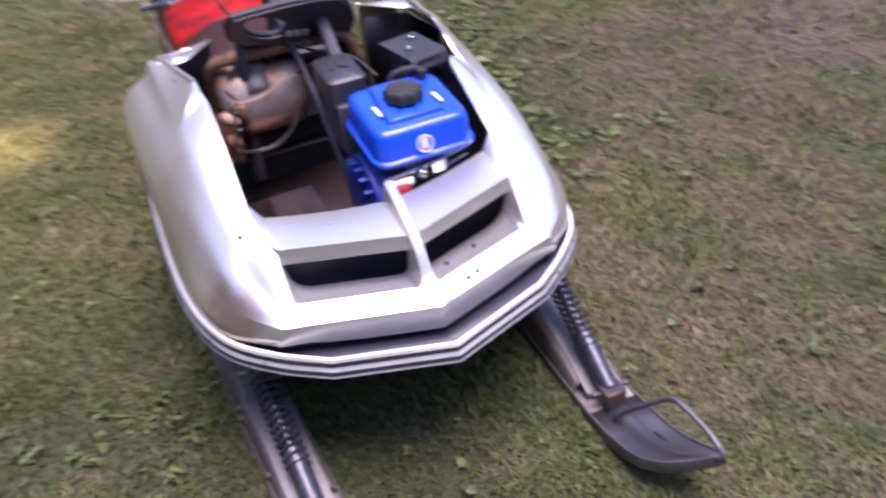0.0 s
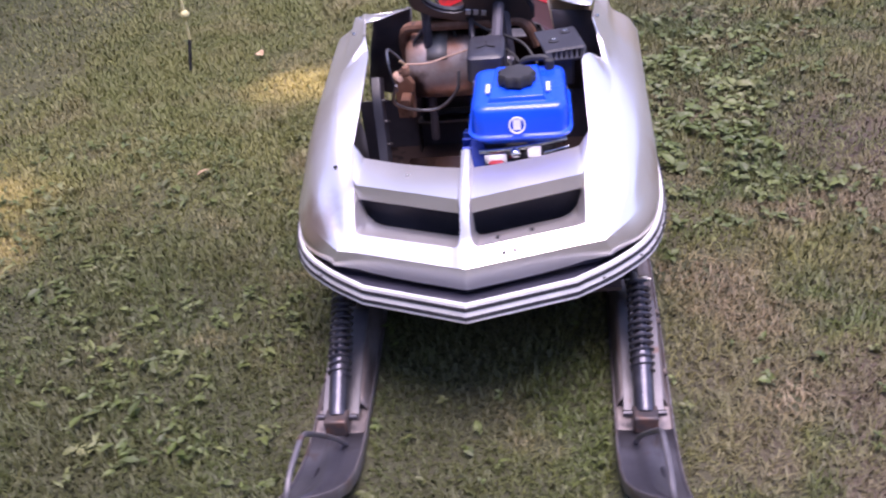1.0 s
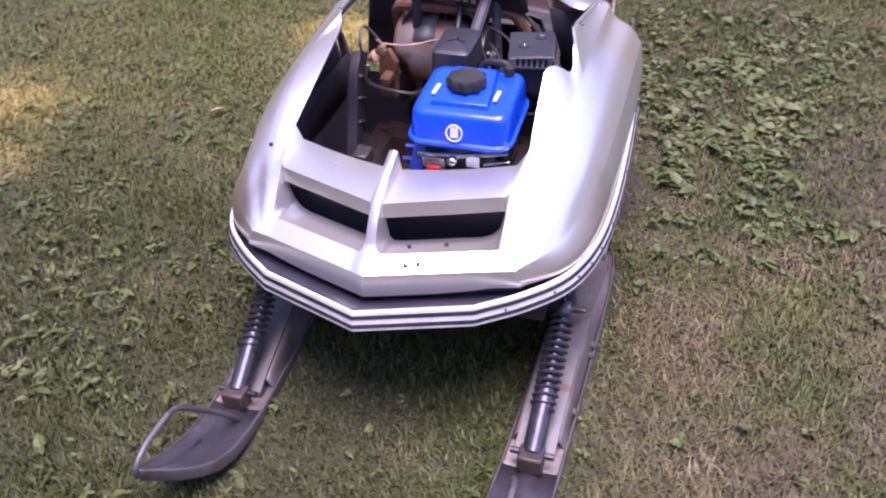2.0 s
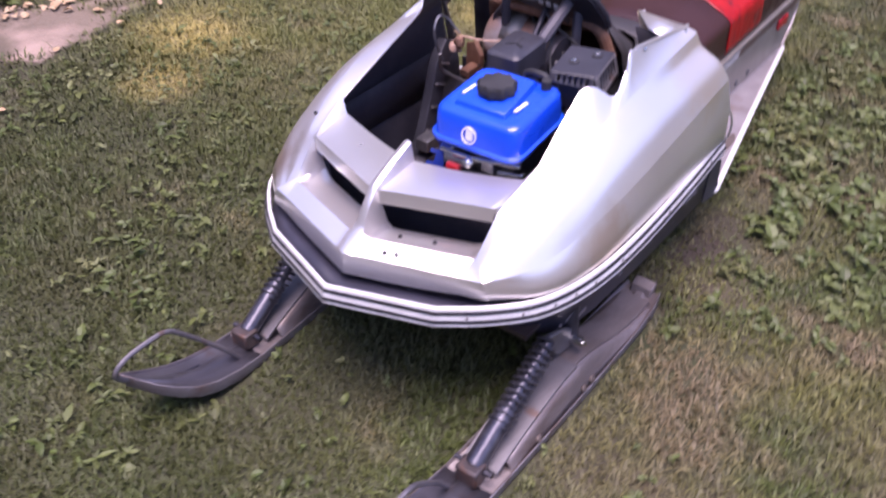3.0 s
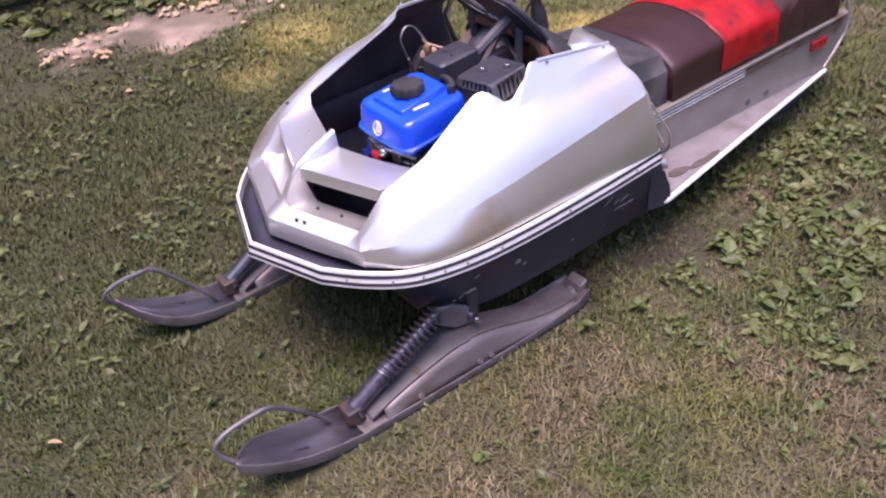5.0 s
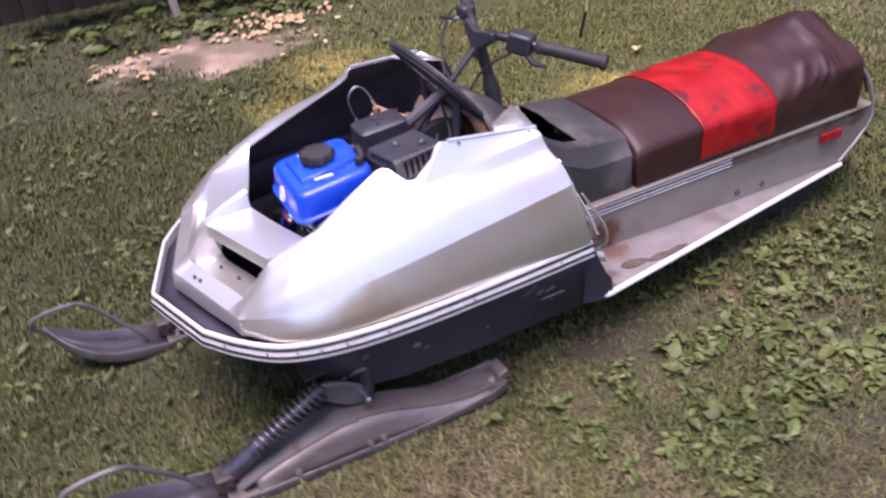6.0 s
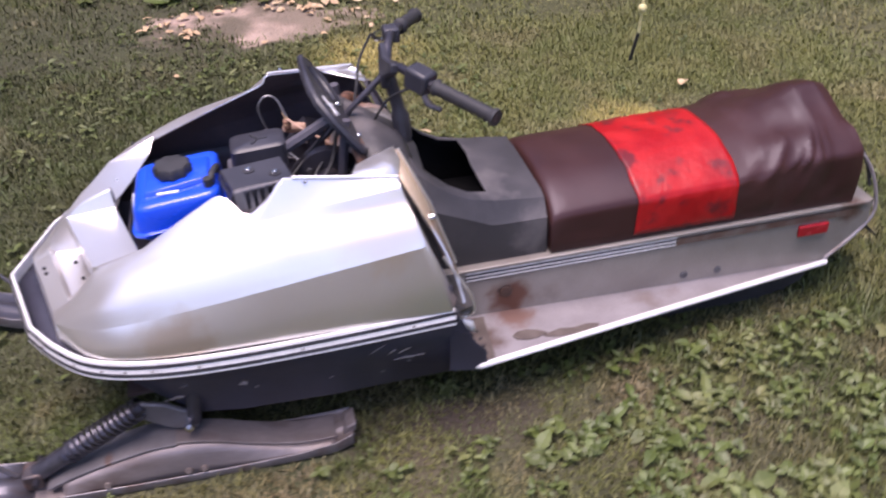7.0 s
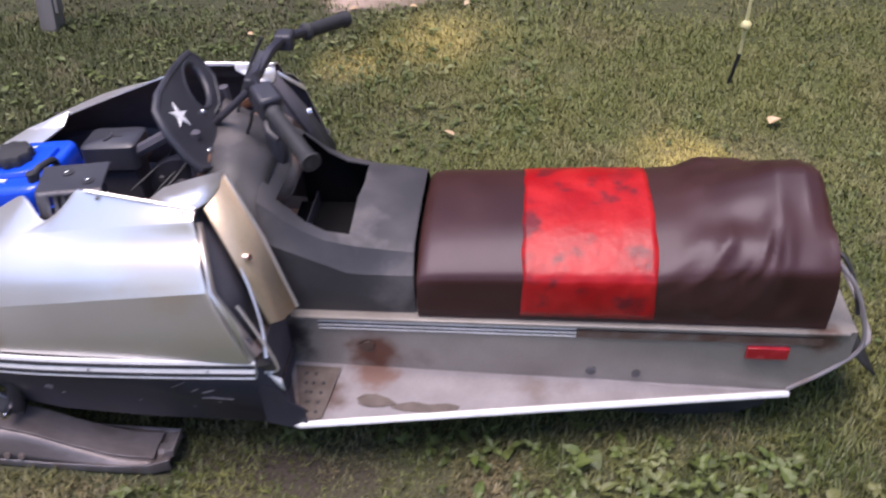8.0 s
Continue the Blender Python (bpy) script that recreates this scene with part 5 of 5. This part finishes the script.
    leaf = catmull([axis(0.99, 0, 0.035), axis(1.06, 0, 0.062), axis(1.16, 0, 0.090), axis(1.26, 0, 0.106), axis(1.36, 0, 0.092), axis(1.46, 0, 0.058), axis(1.56, 0, 0.034), axis(1.645, 0, 0.034)], 4)
    for name, piece, steel, w in (("front_leaf", leaf[:14], SHOCK_DULL, 0.042), ("rear_leaf", leaf[13:], SKI, 0.036)):
        bm = bmesh.new()
        grid(bm, [[q + Vector((d, 0, h)) for d, h in ((-w, -0.004), (w, -0.004), (w, 0.004), (-w, 0.004))] for q in piece], closed=True)
        sp(name, bm, steel, body, bevel=0.001)
    # pressed sides of the saddle, from the leaf down to the ski's edge
    for e in (-1, 1):
        bm = bmesh.new()
        rows = []
        for k, q in enumerate(leaf[2:]):
            w = 0.041 if k < 12 else 0.035
            top = q + Vector((e * w, 0, -0.003))
            foot = Vector(axis(q.y, s * e * 0.0555, 0.0165))
            rows.append([top, top.lerp(foot, 0.35) + Vector((e * 0.002, 0, 0)), top.lerp(foot, 0.75) + Vector((e * 0.002, 0, 0)), foot])
        grid(bm, rows)
        sp("saddle_side", bm, SKI, body, thick=0.003, sharp=40)
    # spindle and steering arm up to the pan
    bm = bmesh.new()
    plate(bm, [axis(1.215, -0.012, 0.170), axis(1.222, -0.012, 0.215), axis(1.28, -0.012, 0.196), axis(1.338, -0.012, 0.156), axis(1.340, -0.012, 0.110), axis(1.28, -0.012, 0.120)], (s * 0.013, 0, 0))
    sp("spindle_arm", bm, SHOCK_DULL, body, bevel=0.004)
    bm = bmesh.new()
    tube(bm, [axis(1.33, -0.005, 0.13), axis(1.36, -0.03, 0.30)], 0.018, 12)
    sp("spindle", bm, SKI_DARK, body)
    bm = bmesh.new()
    tube(bm, [axis(1.322, -0.02, 0.142), axis(1.322, 0.030, 0.142)], 0.010, 8)
    tube(bm, [axis(1.322, 0.028, 0.142), axis(1.322, 0.038, 0.142)], 0.005, 8)
    sp("pivot_bolt", bm, CHROME, body)
    for y in (1.12, 1.30, 1.335):
        bm = bmesh.new()
        q = Vector(axis(y, 0.052, 0.030))
        tube(bm, [q, q + Vector((s * 0.008, 0, 0.004))], 0.009, 8)
        sp("ski_rivet", bm, STAIN, body, bevel=0.002)
    bm = bmesh.new()
    plate(bm, [axis(1.66, -0.028, 0.028), axis(1.692, -0.028, 0.034), axis(1.695, -0.028, 0.062), axis(1.67, -0.028, 0.05)], (s * 0.056, 0, 0))
    sp("heel_lug", bm, SKI, body, bevel=0.003)


ski(1, 0.340, 0.372)
ski(-1, -0.300, -0.350)

# ---- ground and surroundings ----


def lie(x, y):
    """Height of the ground."""
    return 0.012 * noise.noise((0.9 * x, 0.9 * y, 0)) + 0.006 * noise.noise((3 * x, 3 * y, 4)) - 0.004 + 0.018 * max(0, -x - 0.5)


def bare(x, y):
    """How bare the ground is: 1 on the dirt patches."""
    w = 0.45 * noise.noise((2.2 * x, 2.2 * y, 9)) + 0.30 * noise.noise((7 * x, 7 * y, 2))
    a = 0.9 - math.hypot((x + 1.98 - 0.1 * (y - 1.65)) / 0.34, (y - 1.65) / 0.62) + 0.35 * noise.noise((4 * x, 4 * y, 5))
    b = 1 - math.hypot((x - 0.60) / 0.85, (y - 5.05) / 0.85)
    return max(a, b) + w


def scuffed(x, y):
    """Trodden ground beside the running board, with the shade there painted in."""
    beside = 0.85 - math.hypot((x - 0.90) / 0.12, (y - 1.95) / 0.45) + 0.25 * noise.noise((9 * x, 9 * y, 62))
    worn_lawn = 1.15 - math.hypot((x - 2.25) / 0.85, (y - 2.35) / 0.42) + 0.6 * noise.noise((3 * x, 3 * y, 60))
    small = 0.9 - math.hypot((x - 1.64) / 0.20, (y - 2.30) / 0.24) + 0.4 * noise.noise((6 * x, 6 * y, 61))
    return max(0, beside, min(0.6, worn_lawn), min(0.5, small))


bm = bmesh.new()
xs = [-60, -20, -8, -5] + [-4 + 0.08 * k for k in range(101)] + [4.6, 6, 12, 60]
ysg = [-60, -20, -6, -3] + [-2 + 0.08 * k for k in range(109)] + [7.2, 9, 14, 25, 60]
rows = [[(x, y, lie(x, y) if -5 < x < 5 and -3 < y < 8 else 0.0) for x in xs] for y in ysg]
grid(bm, rows)
ground = part("ground", bm, SOIL)
tagged(ground, "mown lawn soil with thin dry turf", "ground", kind="structure")
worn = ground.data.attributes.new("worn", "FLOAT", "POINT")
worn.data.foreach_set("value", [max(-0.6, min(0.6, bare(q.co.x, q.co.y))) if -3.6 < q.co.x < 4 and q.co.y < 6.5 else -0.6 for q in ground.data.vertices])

trodden = ground.data.attributes.new("trodden", "FLOAT", "POINT")
trodden.data.foreach_set("value", [scuffed(q.co.x, q.co.y) if abs(q.co.x) < 4 and q.co.y < 6.5 else 0.0 for q in ground.data.vertices])
turf = ground.data.attributes.new("turf", "FLOAT", "POINT")
turf.data.foreach_set("value", [max(0.0, min(1.0, max(abs(q.co.x - 0.3) - 3.6, abs(q.co.y - 2.2) - 4.1))) for q in ground.data.vertices])


def blades(name, count, region, size, material, label, category, seed, keep):
    """Many single blades or leaves as one mesh, with numpy."""
    rng = np.random.default_rng(seed)
    x = rng.uniform(region[0], region[1], count)
    y = rng.uniform(region[2], region[3], count)
    ok = np.array([keep(a, b, c) for a, b, c in zip(x, y, rng.random(count))])
    x, y = x[ok], y[ok]
    n = len(x)
    z = np.array([lie(a, b) for a, b in zip(x, y)])
    turn, lean = rng.uniform(0, 2 * np.pi, n), rng.uniform(0.15, 1.30, n)
    length = size[0] * rng.uniform(0.55, 1.35, n)
    length *= np.array([1 + 0.55 * noise.noise((2.6 * a, 2.6 * b, 40)) + 0.35 * noise.noise((9 * a, 9 * b, 41)) for a, b in zip(x, y)])
    width = size[1] * rng.uniform(0.6, 1.4, n)
    cx, cy = np.cos(turn), np.sin(turn)
    verts = np.zeros((n, 5, 3))
    for k, (d, h, w) in enumerate(((0, 0, -1), (0, 0, 1), (0.55, 0.6, 0.8), (0.55, 0.6, -0.8), (1, 1, 0))):
        reach = length * np.sin(lean) * d ** 1.4
        verts[:, k, 0] = x + cx * reach - cy * w * width / 2
        verts[:, k, 1] = y + cy * reach + cx * w * width / 2
        verts[:, k, 2] = z - 0.004 + length * np.cos(lean) * h * (1 - 0.25 * d)
    base = (np.arange(n) * 5)[:, None]
    quads = base + np.array([0, 1, 2, 3])
    tips = base + np.array([3, 2, 4])
    me = bpy.data.meshes.new(name)
    me.vertices.add(5 * n)
    me.vertices.foreach_set("co", verts.reshape(-1))
    me.loops.add(7 * n)
    me.loops.foreach_set("vertex_index", np.concatenate([quads, tips], 1).reshape(-1))
    me.polygons.add(2 * n)
    start = (np.arange(n) * 7)[:, None] + np.array([0, 4])
    me.polygons.foreach_set("loop_start", start.reshape(-1))
    me.update(calc_edges=True)
    me.materials.append(material)
    return tagged(new(name, me), label, category, kind="stuff")


def under_ski(x, y):
    u = x - 0.513 + 0.0175 * (y - 1.0)
    k = y - 0.68
    return 0.08 < k < 1.02 and (abs(u - 0.340 - 0.032 * k) < 0.072 or abs(u + 0.300 + 0.05 * k) < 0.072)


def core(x, y):
    """How far inside the thick turf near the machine."""
    return min(x + 1.75, 2.6 - x, y + 0.4, 4.35 - y) + 0.22 * noise.noise((1.7 * x, 1.7 * y, 50)) + 0.12 * noise.noise((6 * x, 6 * y, 51))


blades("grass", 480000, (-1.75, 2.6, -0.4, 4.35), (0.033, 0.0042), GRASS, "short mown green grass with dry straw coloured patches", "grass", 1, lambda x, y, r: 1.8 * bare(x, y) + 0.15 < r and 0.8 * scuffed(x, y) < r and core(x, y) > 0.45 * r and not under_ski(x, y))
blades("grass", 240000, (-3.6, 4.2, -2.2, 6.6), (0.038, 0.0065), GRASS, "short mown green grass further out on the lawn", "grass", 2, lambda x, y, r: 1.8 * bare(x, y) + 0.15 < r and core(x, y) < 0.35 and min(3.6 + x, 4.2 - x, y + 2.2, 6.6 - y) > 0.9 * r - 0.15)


def leaf_shape(bm, m, length, width, fold=0.25, n=5):
    """A pointed oval leaf with a folded midrib."""
    rows = []
    for k in range(n + 1):
        t = k / n
        w = width / 2 * math.sin(math.pi * min(1, t ** 0.8 * 0.97 + 0.03)) ** 0.8
        droop = -0.35 * length * t * t
        rows.append([m @ Vector((-w, length * t, droop + fold * w)), m @ Vector((0, length * t, droop)), m @ Vector((w, length * t, droop + fold * w))])
    grid(bm, rows)


def weed_stuff(name, count, region, size, label, seed, keep, leafage=LEAF_GREEN, broad=(0.45, 0.75)):
    rnd = random.Random(seed)
    bm = bmesh.new()
    parts = []
    for _ in range(count):
        x, y = rnd.uniform(region[0], region[1]), rnd.uniform(region[2], region[3])
        if not keep(x, y) or under_ski(x, y):
            continue
        for k in range(rnd.randint(4, 7)):
            m = Matrix.Translation((x, y, lie(x, y) + rnd.uniform(0.006, 0.026))) @ pose(0, 0, 0, rnd.uniform(0, 44), rnd.uniform(-25, 25), rnd.uniform(0, 360))
            length = size * rnd.uniform(0.5, 1.1) * (1.8 if rnd.random() < 0.12 else 1)
            parts.append((m, length, length * rnd.uniform(*broad)))
    for m, a, b in parts:
        leaf_shape(bm, m, a, b, n=3)
    me = bpy.data.meshes.new(name)
    bm.to_mesh(me)
    bm.free()
    me.materials.append(leafage)
    return tagged(new(name, me), label, "weeds", kind="stuff")


def lush(x, y):
    return 0.75 + 0.12 * noise.noise((3 * x, 3 * y, 1)) < x < 1.9 and noise.noise((2.3 * x, 2.3 * y, 7)) + 0.5 * noise.noise((8 * x, 8 * y, 17)) > 0.22 * max(0, min(1, (x - 1.3) / 0.15)) - 0.35 * max(0, min(1, (y - 2.1) / 0.3)) * (x < 1.5) and scuffed(x, y) < 0.2


weed_stuff("weeds", 780, (0.75, 1.95, 1.9, 3.6), 0.026, "broad leaved green weeds in the lawn", 5, lush)
weed_stuff("weeds", 320, (0.98, 1.45, 2.08, 3.3), 0.032, "broad leaved green weeds beside the running board", 19, lambda x, y: noise.noise((4 * x, 4 * y, 28)) > 0.9 * (x - 1.3) and scuffed(x, y) < 0.3)
weed_stuff("weeds", 100, (0.95, 1.8, 1.35, 2.1), 0.020, "broad leaved green weeds in the lawn", 6, lush)
weed_stuff("weeds", 90, (0.98, 1.40, 1.75, 2.45), 0.022, "broad leaved green weeds beside the running board", 16, lambda x, y: noise.noise((5 * x, 5 * y, 18)) > -0.15 and scuffed(x, y) < 0.25)
weed_stuff("weeds", 1300, (-1.7, 0.3, 0.3, 2.5), 0.024, "low clover and weeds in the lawn", 8, lambda x, y: noise.noise((2 * x, 2 * y, 3)) + 0.5 * noise.noise((7 * x, 7 * y, 4)) > 0.0, LEAF_CLOVER, (0.22, 0.6))
weed_stuff("weeds", 170, (-3.0, -2.1, 0.6, 3.3), 0.07, "leafy weeds along the dark boards", 9, lambda x, y: x < -2.25 - 0.1 * abs(y - 1.8))

weed_stuff("weeds", 1500, (-1.6, 2.2, -0.1, 3.8), 0.015, "small clover leaves scattered through the turf", 12, lambda x, y: noise.noise((3.1 * x, 3.1 * y, 13)) > 0.05 and scuffed(x, y) < 0.3)
weed_stuff("weeds", 800, (-2.4, 1.0, -0.2, 2.8), 0.024, "small clover leaves scattered through the turf", 14, lambda x, y: noise.noise((1.9 * x, 1.9 * y, 21)) > 0.12, LEAF_CLOVER, (0.25, 0.65))
blades("grass", 6000, (-1.6, 2.2, -0.2, 3.9), (0.055, 0.0044), GRASS, "longer grass blades standing out of the turf", "grass", 15, lambda x, y, r: noise.noise((4 * x, 4 * y, 30)) > 0.0 and bare(x, y) < 0.1 and not under_ski(x, y))

# leafy weed clumps round the bare patch
CLUMPS = [(-2.62, 1.80, 0.13), (-2.72, 2.08, 0.15), (-2.50, 2.30, 0.12), (-2.60, 1.45, 0.11), (-2.35, 2.45, 0.09), (-2.45, 1.15, 0.10), (-2.55, 2.62, 0.12), (0.99, 1.60, 0.030), (1.03, 1.76, 0.030), (-2.66, 1.95, 0.12)]
rnd = random.Random(3)
bm = bmesh.new()
leaf_shape(bm, Matrix.Identity(4), 1.0, 0.72)
leaf_mesh = bpy.data.meshes.new("leaf")
bm.to_mesh(leaf_mesh)
bm.free()
leaf_mesh.materials.append(LEAF_GREEN)
for f in leaf_mesh.polygons:
    f.use_smooth = True
for x, y, size in CLUMPS:
    weed = thing("weed_plant", "leafy green weed plant with broad rounded leaves", "weed", Matrix.Translation((x, y, lie(x, y))), "weed clumps")
    for k in range(8):
        a = rnd.uniform(0, 360)
        h = rnd.uniform(0.2, 1.0) * size
        leaf = new("leaf", leaf_mesh)
        leaf.parent = weed
        leaf.matrix_basis = pose(0, 0, 0, 0, 0, a) @ pose(0, 0.12 * size, h, rnd.uniform(10, 50), rnd.uniform(-15, 15)) @ Matrix.Scale(size * rnd.uniform(0.55, 0.95), 4)
        bm = bmesh.new()
        tip = pose(0, 0, 0, 0, 0, a) @ Vector((0, 0.12 * size, h))
        tube(bm, [(0, 0, 0), tip * 0.6 + Vector((0, 0, 0.1 * h)), tip], 0.0022, 5)
        part("stem", bm, LEAF_GREEN, weed)

# fallen leaves
rnd = random.Random(11)
spots = [(-0.683, 3.317)] + [(rnd.gauss(-2.22, 0.09), rnd.gauss(1.95, 0.22)) for _ in range(75)] + [(rnd.gauss(-2.05, 0.10), rnd.gauss(1.22, 0.08)) for _ in range(26)] + [(rnd.uniform(-2.3, -1.6), rnd.uniform(1.2, 2.25)) for _ in range(10)] + [(0.43, 0.36), (-0.55, 2.2), (-1.38, 1.2)]
for k, (x, y) in enumerate(spots):
    bm = bmesh.new()
    size = 0.07 if k == 0 else rnd.uniform(0.03, 0.06)
    leaf_shape(bm, pose(0, 0, 0, rnd.uniform(-5, 25), rnd.uniform(-25, 25), rnd.uniform(0, 360)), size, size * rnd.uniform(0.5, 0.8), fold=rnd.uniform(-0.3, 0.6))
    leaf = part("fallen_leaf", bm, LEAF_DRY, at=Matrix.Translation((x, y, lie(x, y) + (0.03 if bare(x, y) < 0.05 else 0.012))))
    tagged(leaf, "dry curled tan leaf lying on the ground", "leaf", "fallen leaves")

# dark board wall behind the bench
wall = thing("wall_west", "dark stained vertical board wall at the lawn's edge", "wall", Matrix.Translation((-3.25, 0, 0)), kind="structure")
bm = bmesh.new()
box(bm, (-0.10, -4.0, -0.05), (-0.03, 2.75, 2.4))
part("wall_core", bm, DARK_WOOD, wall)
bm = bmesh.new()
box(bm, (-0.03, -0.068, -0.04), (0.0, 0.068, 2.4))
bmesh.ops.bevel(bm, geom=bm.edges[:], offset=0.004, segments=1, affect="EDGES")
board_mesh = bpy.data.meshes.new("board")
bm.to_mesh(board_mesh)
bm.free()
board_mesh.materials.append(DARK_WOOD)
for k in range(48):
    b = new("board", board_mesh)
    b.parent = wall
    b.matrix_basis = pose(rnd.uniform(-0.004, 0.004), -3.93 + 0.141 * k, 0)

# bench with splayed legs
bench = thing("bench", "weathered grey wooden bench with splayed legs", "bench", Matrix.Translation((-2.82, 1.65, 0)))
for dx in (-0.16, 0.0):
    bm = bmesh.new()
    box(bm, (dx - 0.07, -0.95, 0.42), (dx + 0.075, 0.62, 0.46))
    part("plank", bm, GREY_WOOD, bench, bevel=0.004)
for y in (-0.06, 0.52):
    for dx, foot in ((0.02, 0.17), (-0.2, -0.34)):
        bm = bmesh.new()
        tube(bm, [(foot, y, -0.02), (dx, y - 0.02 * (y < 0.2), 0.425)], 0.026, 8)
        part("leg", bm, GREY_WOOD, bench)

# post in the lawn
post = thing("post", "grey weathered wooden post standing in the lawn", "post", Matrix.Translation((-1.45, 0.235, lie(-1.45, 0.235))) @ pose(0, 0, 0, -9))
bm = bmesh.new()
box(bm, (-0.05, -0.035, -0.1), (0.035, 0.045, 0.95))
part("shaft", bm, GREY_WOOD, post, bevel=0.005)
bm = bmesh.new()
box(bm, (-0.02, 0.047, 0.10), (0.03, 0.065, 0.95))
part("batten", bm, GREY_WOOD, post, bevel=0.003)

# tree at the edge, with a limb from which a rope hangs
tree = thing("tree", "grey barked tree with a leafy crown beside the lawn", "tree", Matrix.Translation((-2.56, 3.0, 0)))
bm = bmesh.new()
tube(bm, [(0, 0, -0.1), (0, 0, 0.05), (0.01, 0, 0.3), (0.02, 0.02, 1.5), (0.0, 0.05, 3.2), (0.05, 0.1, 5.2)], [0.17, 0.14, 0.115, 0.10, 0.085, 0.03], 14)
part("trunk", bm, BARK, tree)
limbs = [((0.01, 0.03, 2.7), (0.8, 0.15, 2.85), (1.75, 0.27, 2.80)), ((0, 0.05, 3.1), (-0.6, 0.5, 3.8), (-1.2, 0.8, 4.3)), ((0, 0.05, 3.3), (0.2, 0.8, 4.0), (0.4, 1.4, 4.4)), ((0, 0.06, 3.6), (-0.1, -0.7, 4.2), (-0.3, -1.2, 4.6))]
for pts in limbs:
    bm = bmesh.new()
    tube(bm, catmull(pts, 5), [0.045 - 0.003 * k for k in range(11)], 8)
    part("limb", bm, BARK, tree)
bm = bmesh.new()
for k in range(1500):
    pts = rnd.choice(limbs[1:])
    q = Vector(pts[rnd.choice((1, 2, 2))]) + Vector((rnd.gauss(0, 0.4), rnd.gauss(0, 0.4), rnd.gauss(0.1, 0.3)))
    leaf_shape(bm, Matrix.Translation(q) @ pose(0, 0, 0, rnd.uniform(-60, 60), rnd.uniform(-60, 60), rnd.uniform(0, 360)), 0.13, 0.08, n=2)
me = bpy.data.meshes.new("crown")
bm.to_mesh(me)
bm.free()
me.materials.append(LEAF_TREE)
crown = new("crown", me)
crown.parent = tree
# rope from the limb, with a black end
rope = thing("rope", "thin yellow rope with a knot and black end", "rope", Matrix.Translation((-0.98, 3.24, 0)))
bm = bmesh.new()
tube(bm, catmull([(0.16, 0.03, 2.78), (0.06, 0.01, 1.6), (0.02, 0.0, 0.7), (0.012, 0.0, 0.34), (0.0, 0.0, 0.155)], 6), 0.007, 8)
part("cord", bm, ROPE, rope)
bm = bmesh.new()
bmesh.ops.create_uvsphere(bm, u_segments=10, v_segments=7, radius=0.02)
bmesh.ops.translate(bm, vec=(0.012, 0, 0.27), verts=bm.verts)
part("knot", bm, ROPE, rope)
bm = bmesh.new()
tube(bm, [(0, 0, 0.155), (-0.012, -0.004, 0.11), (-0.036, -0.014, 0.0)], 0.008, 8)
part("black_end", bm, RUBBER, rope)

# dense trees close the garden round about, beyond the view
bm = bmesh.new()
rows = []
for k in range(9):
    h = k / 8
    row = []
    for c in range(120):
        a = 2 * math.pi * c / 120
        top = 9.8 + 1.9 * noise.noise((2.2 * math.cos(a), 2.2 * math.sin(a), 3)) + 0.9 * noise.noise((7 * math.cos(a), 7 * math.sin(a), 5))
        top *= 1 + 0.05 * max(0, math.sin(a)) - 0.78 * max(0, math.cos(a))
        r = 12.5 + 0.9 * noise.noise((4 * math.cos(a), 4 * math.sin(a), 2.5 * h)) + 1.6 * h * h
        row.append((r * math.cos(a), 1.8 + r * math.sin(a), -0.3 + h * top))
    rows.append(row)
grid(bm, rows, closed=True)
tagged(part("backdrop", bm, FOLIAGE, sharp=180), "dense dark green trees closing the garden", "trees", kind="structure")
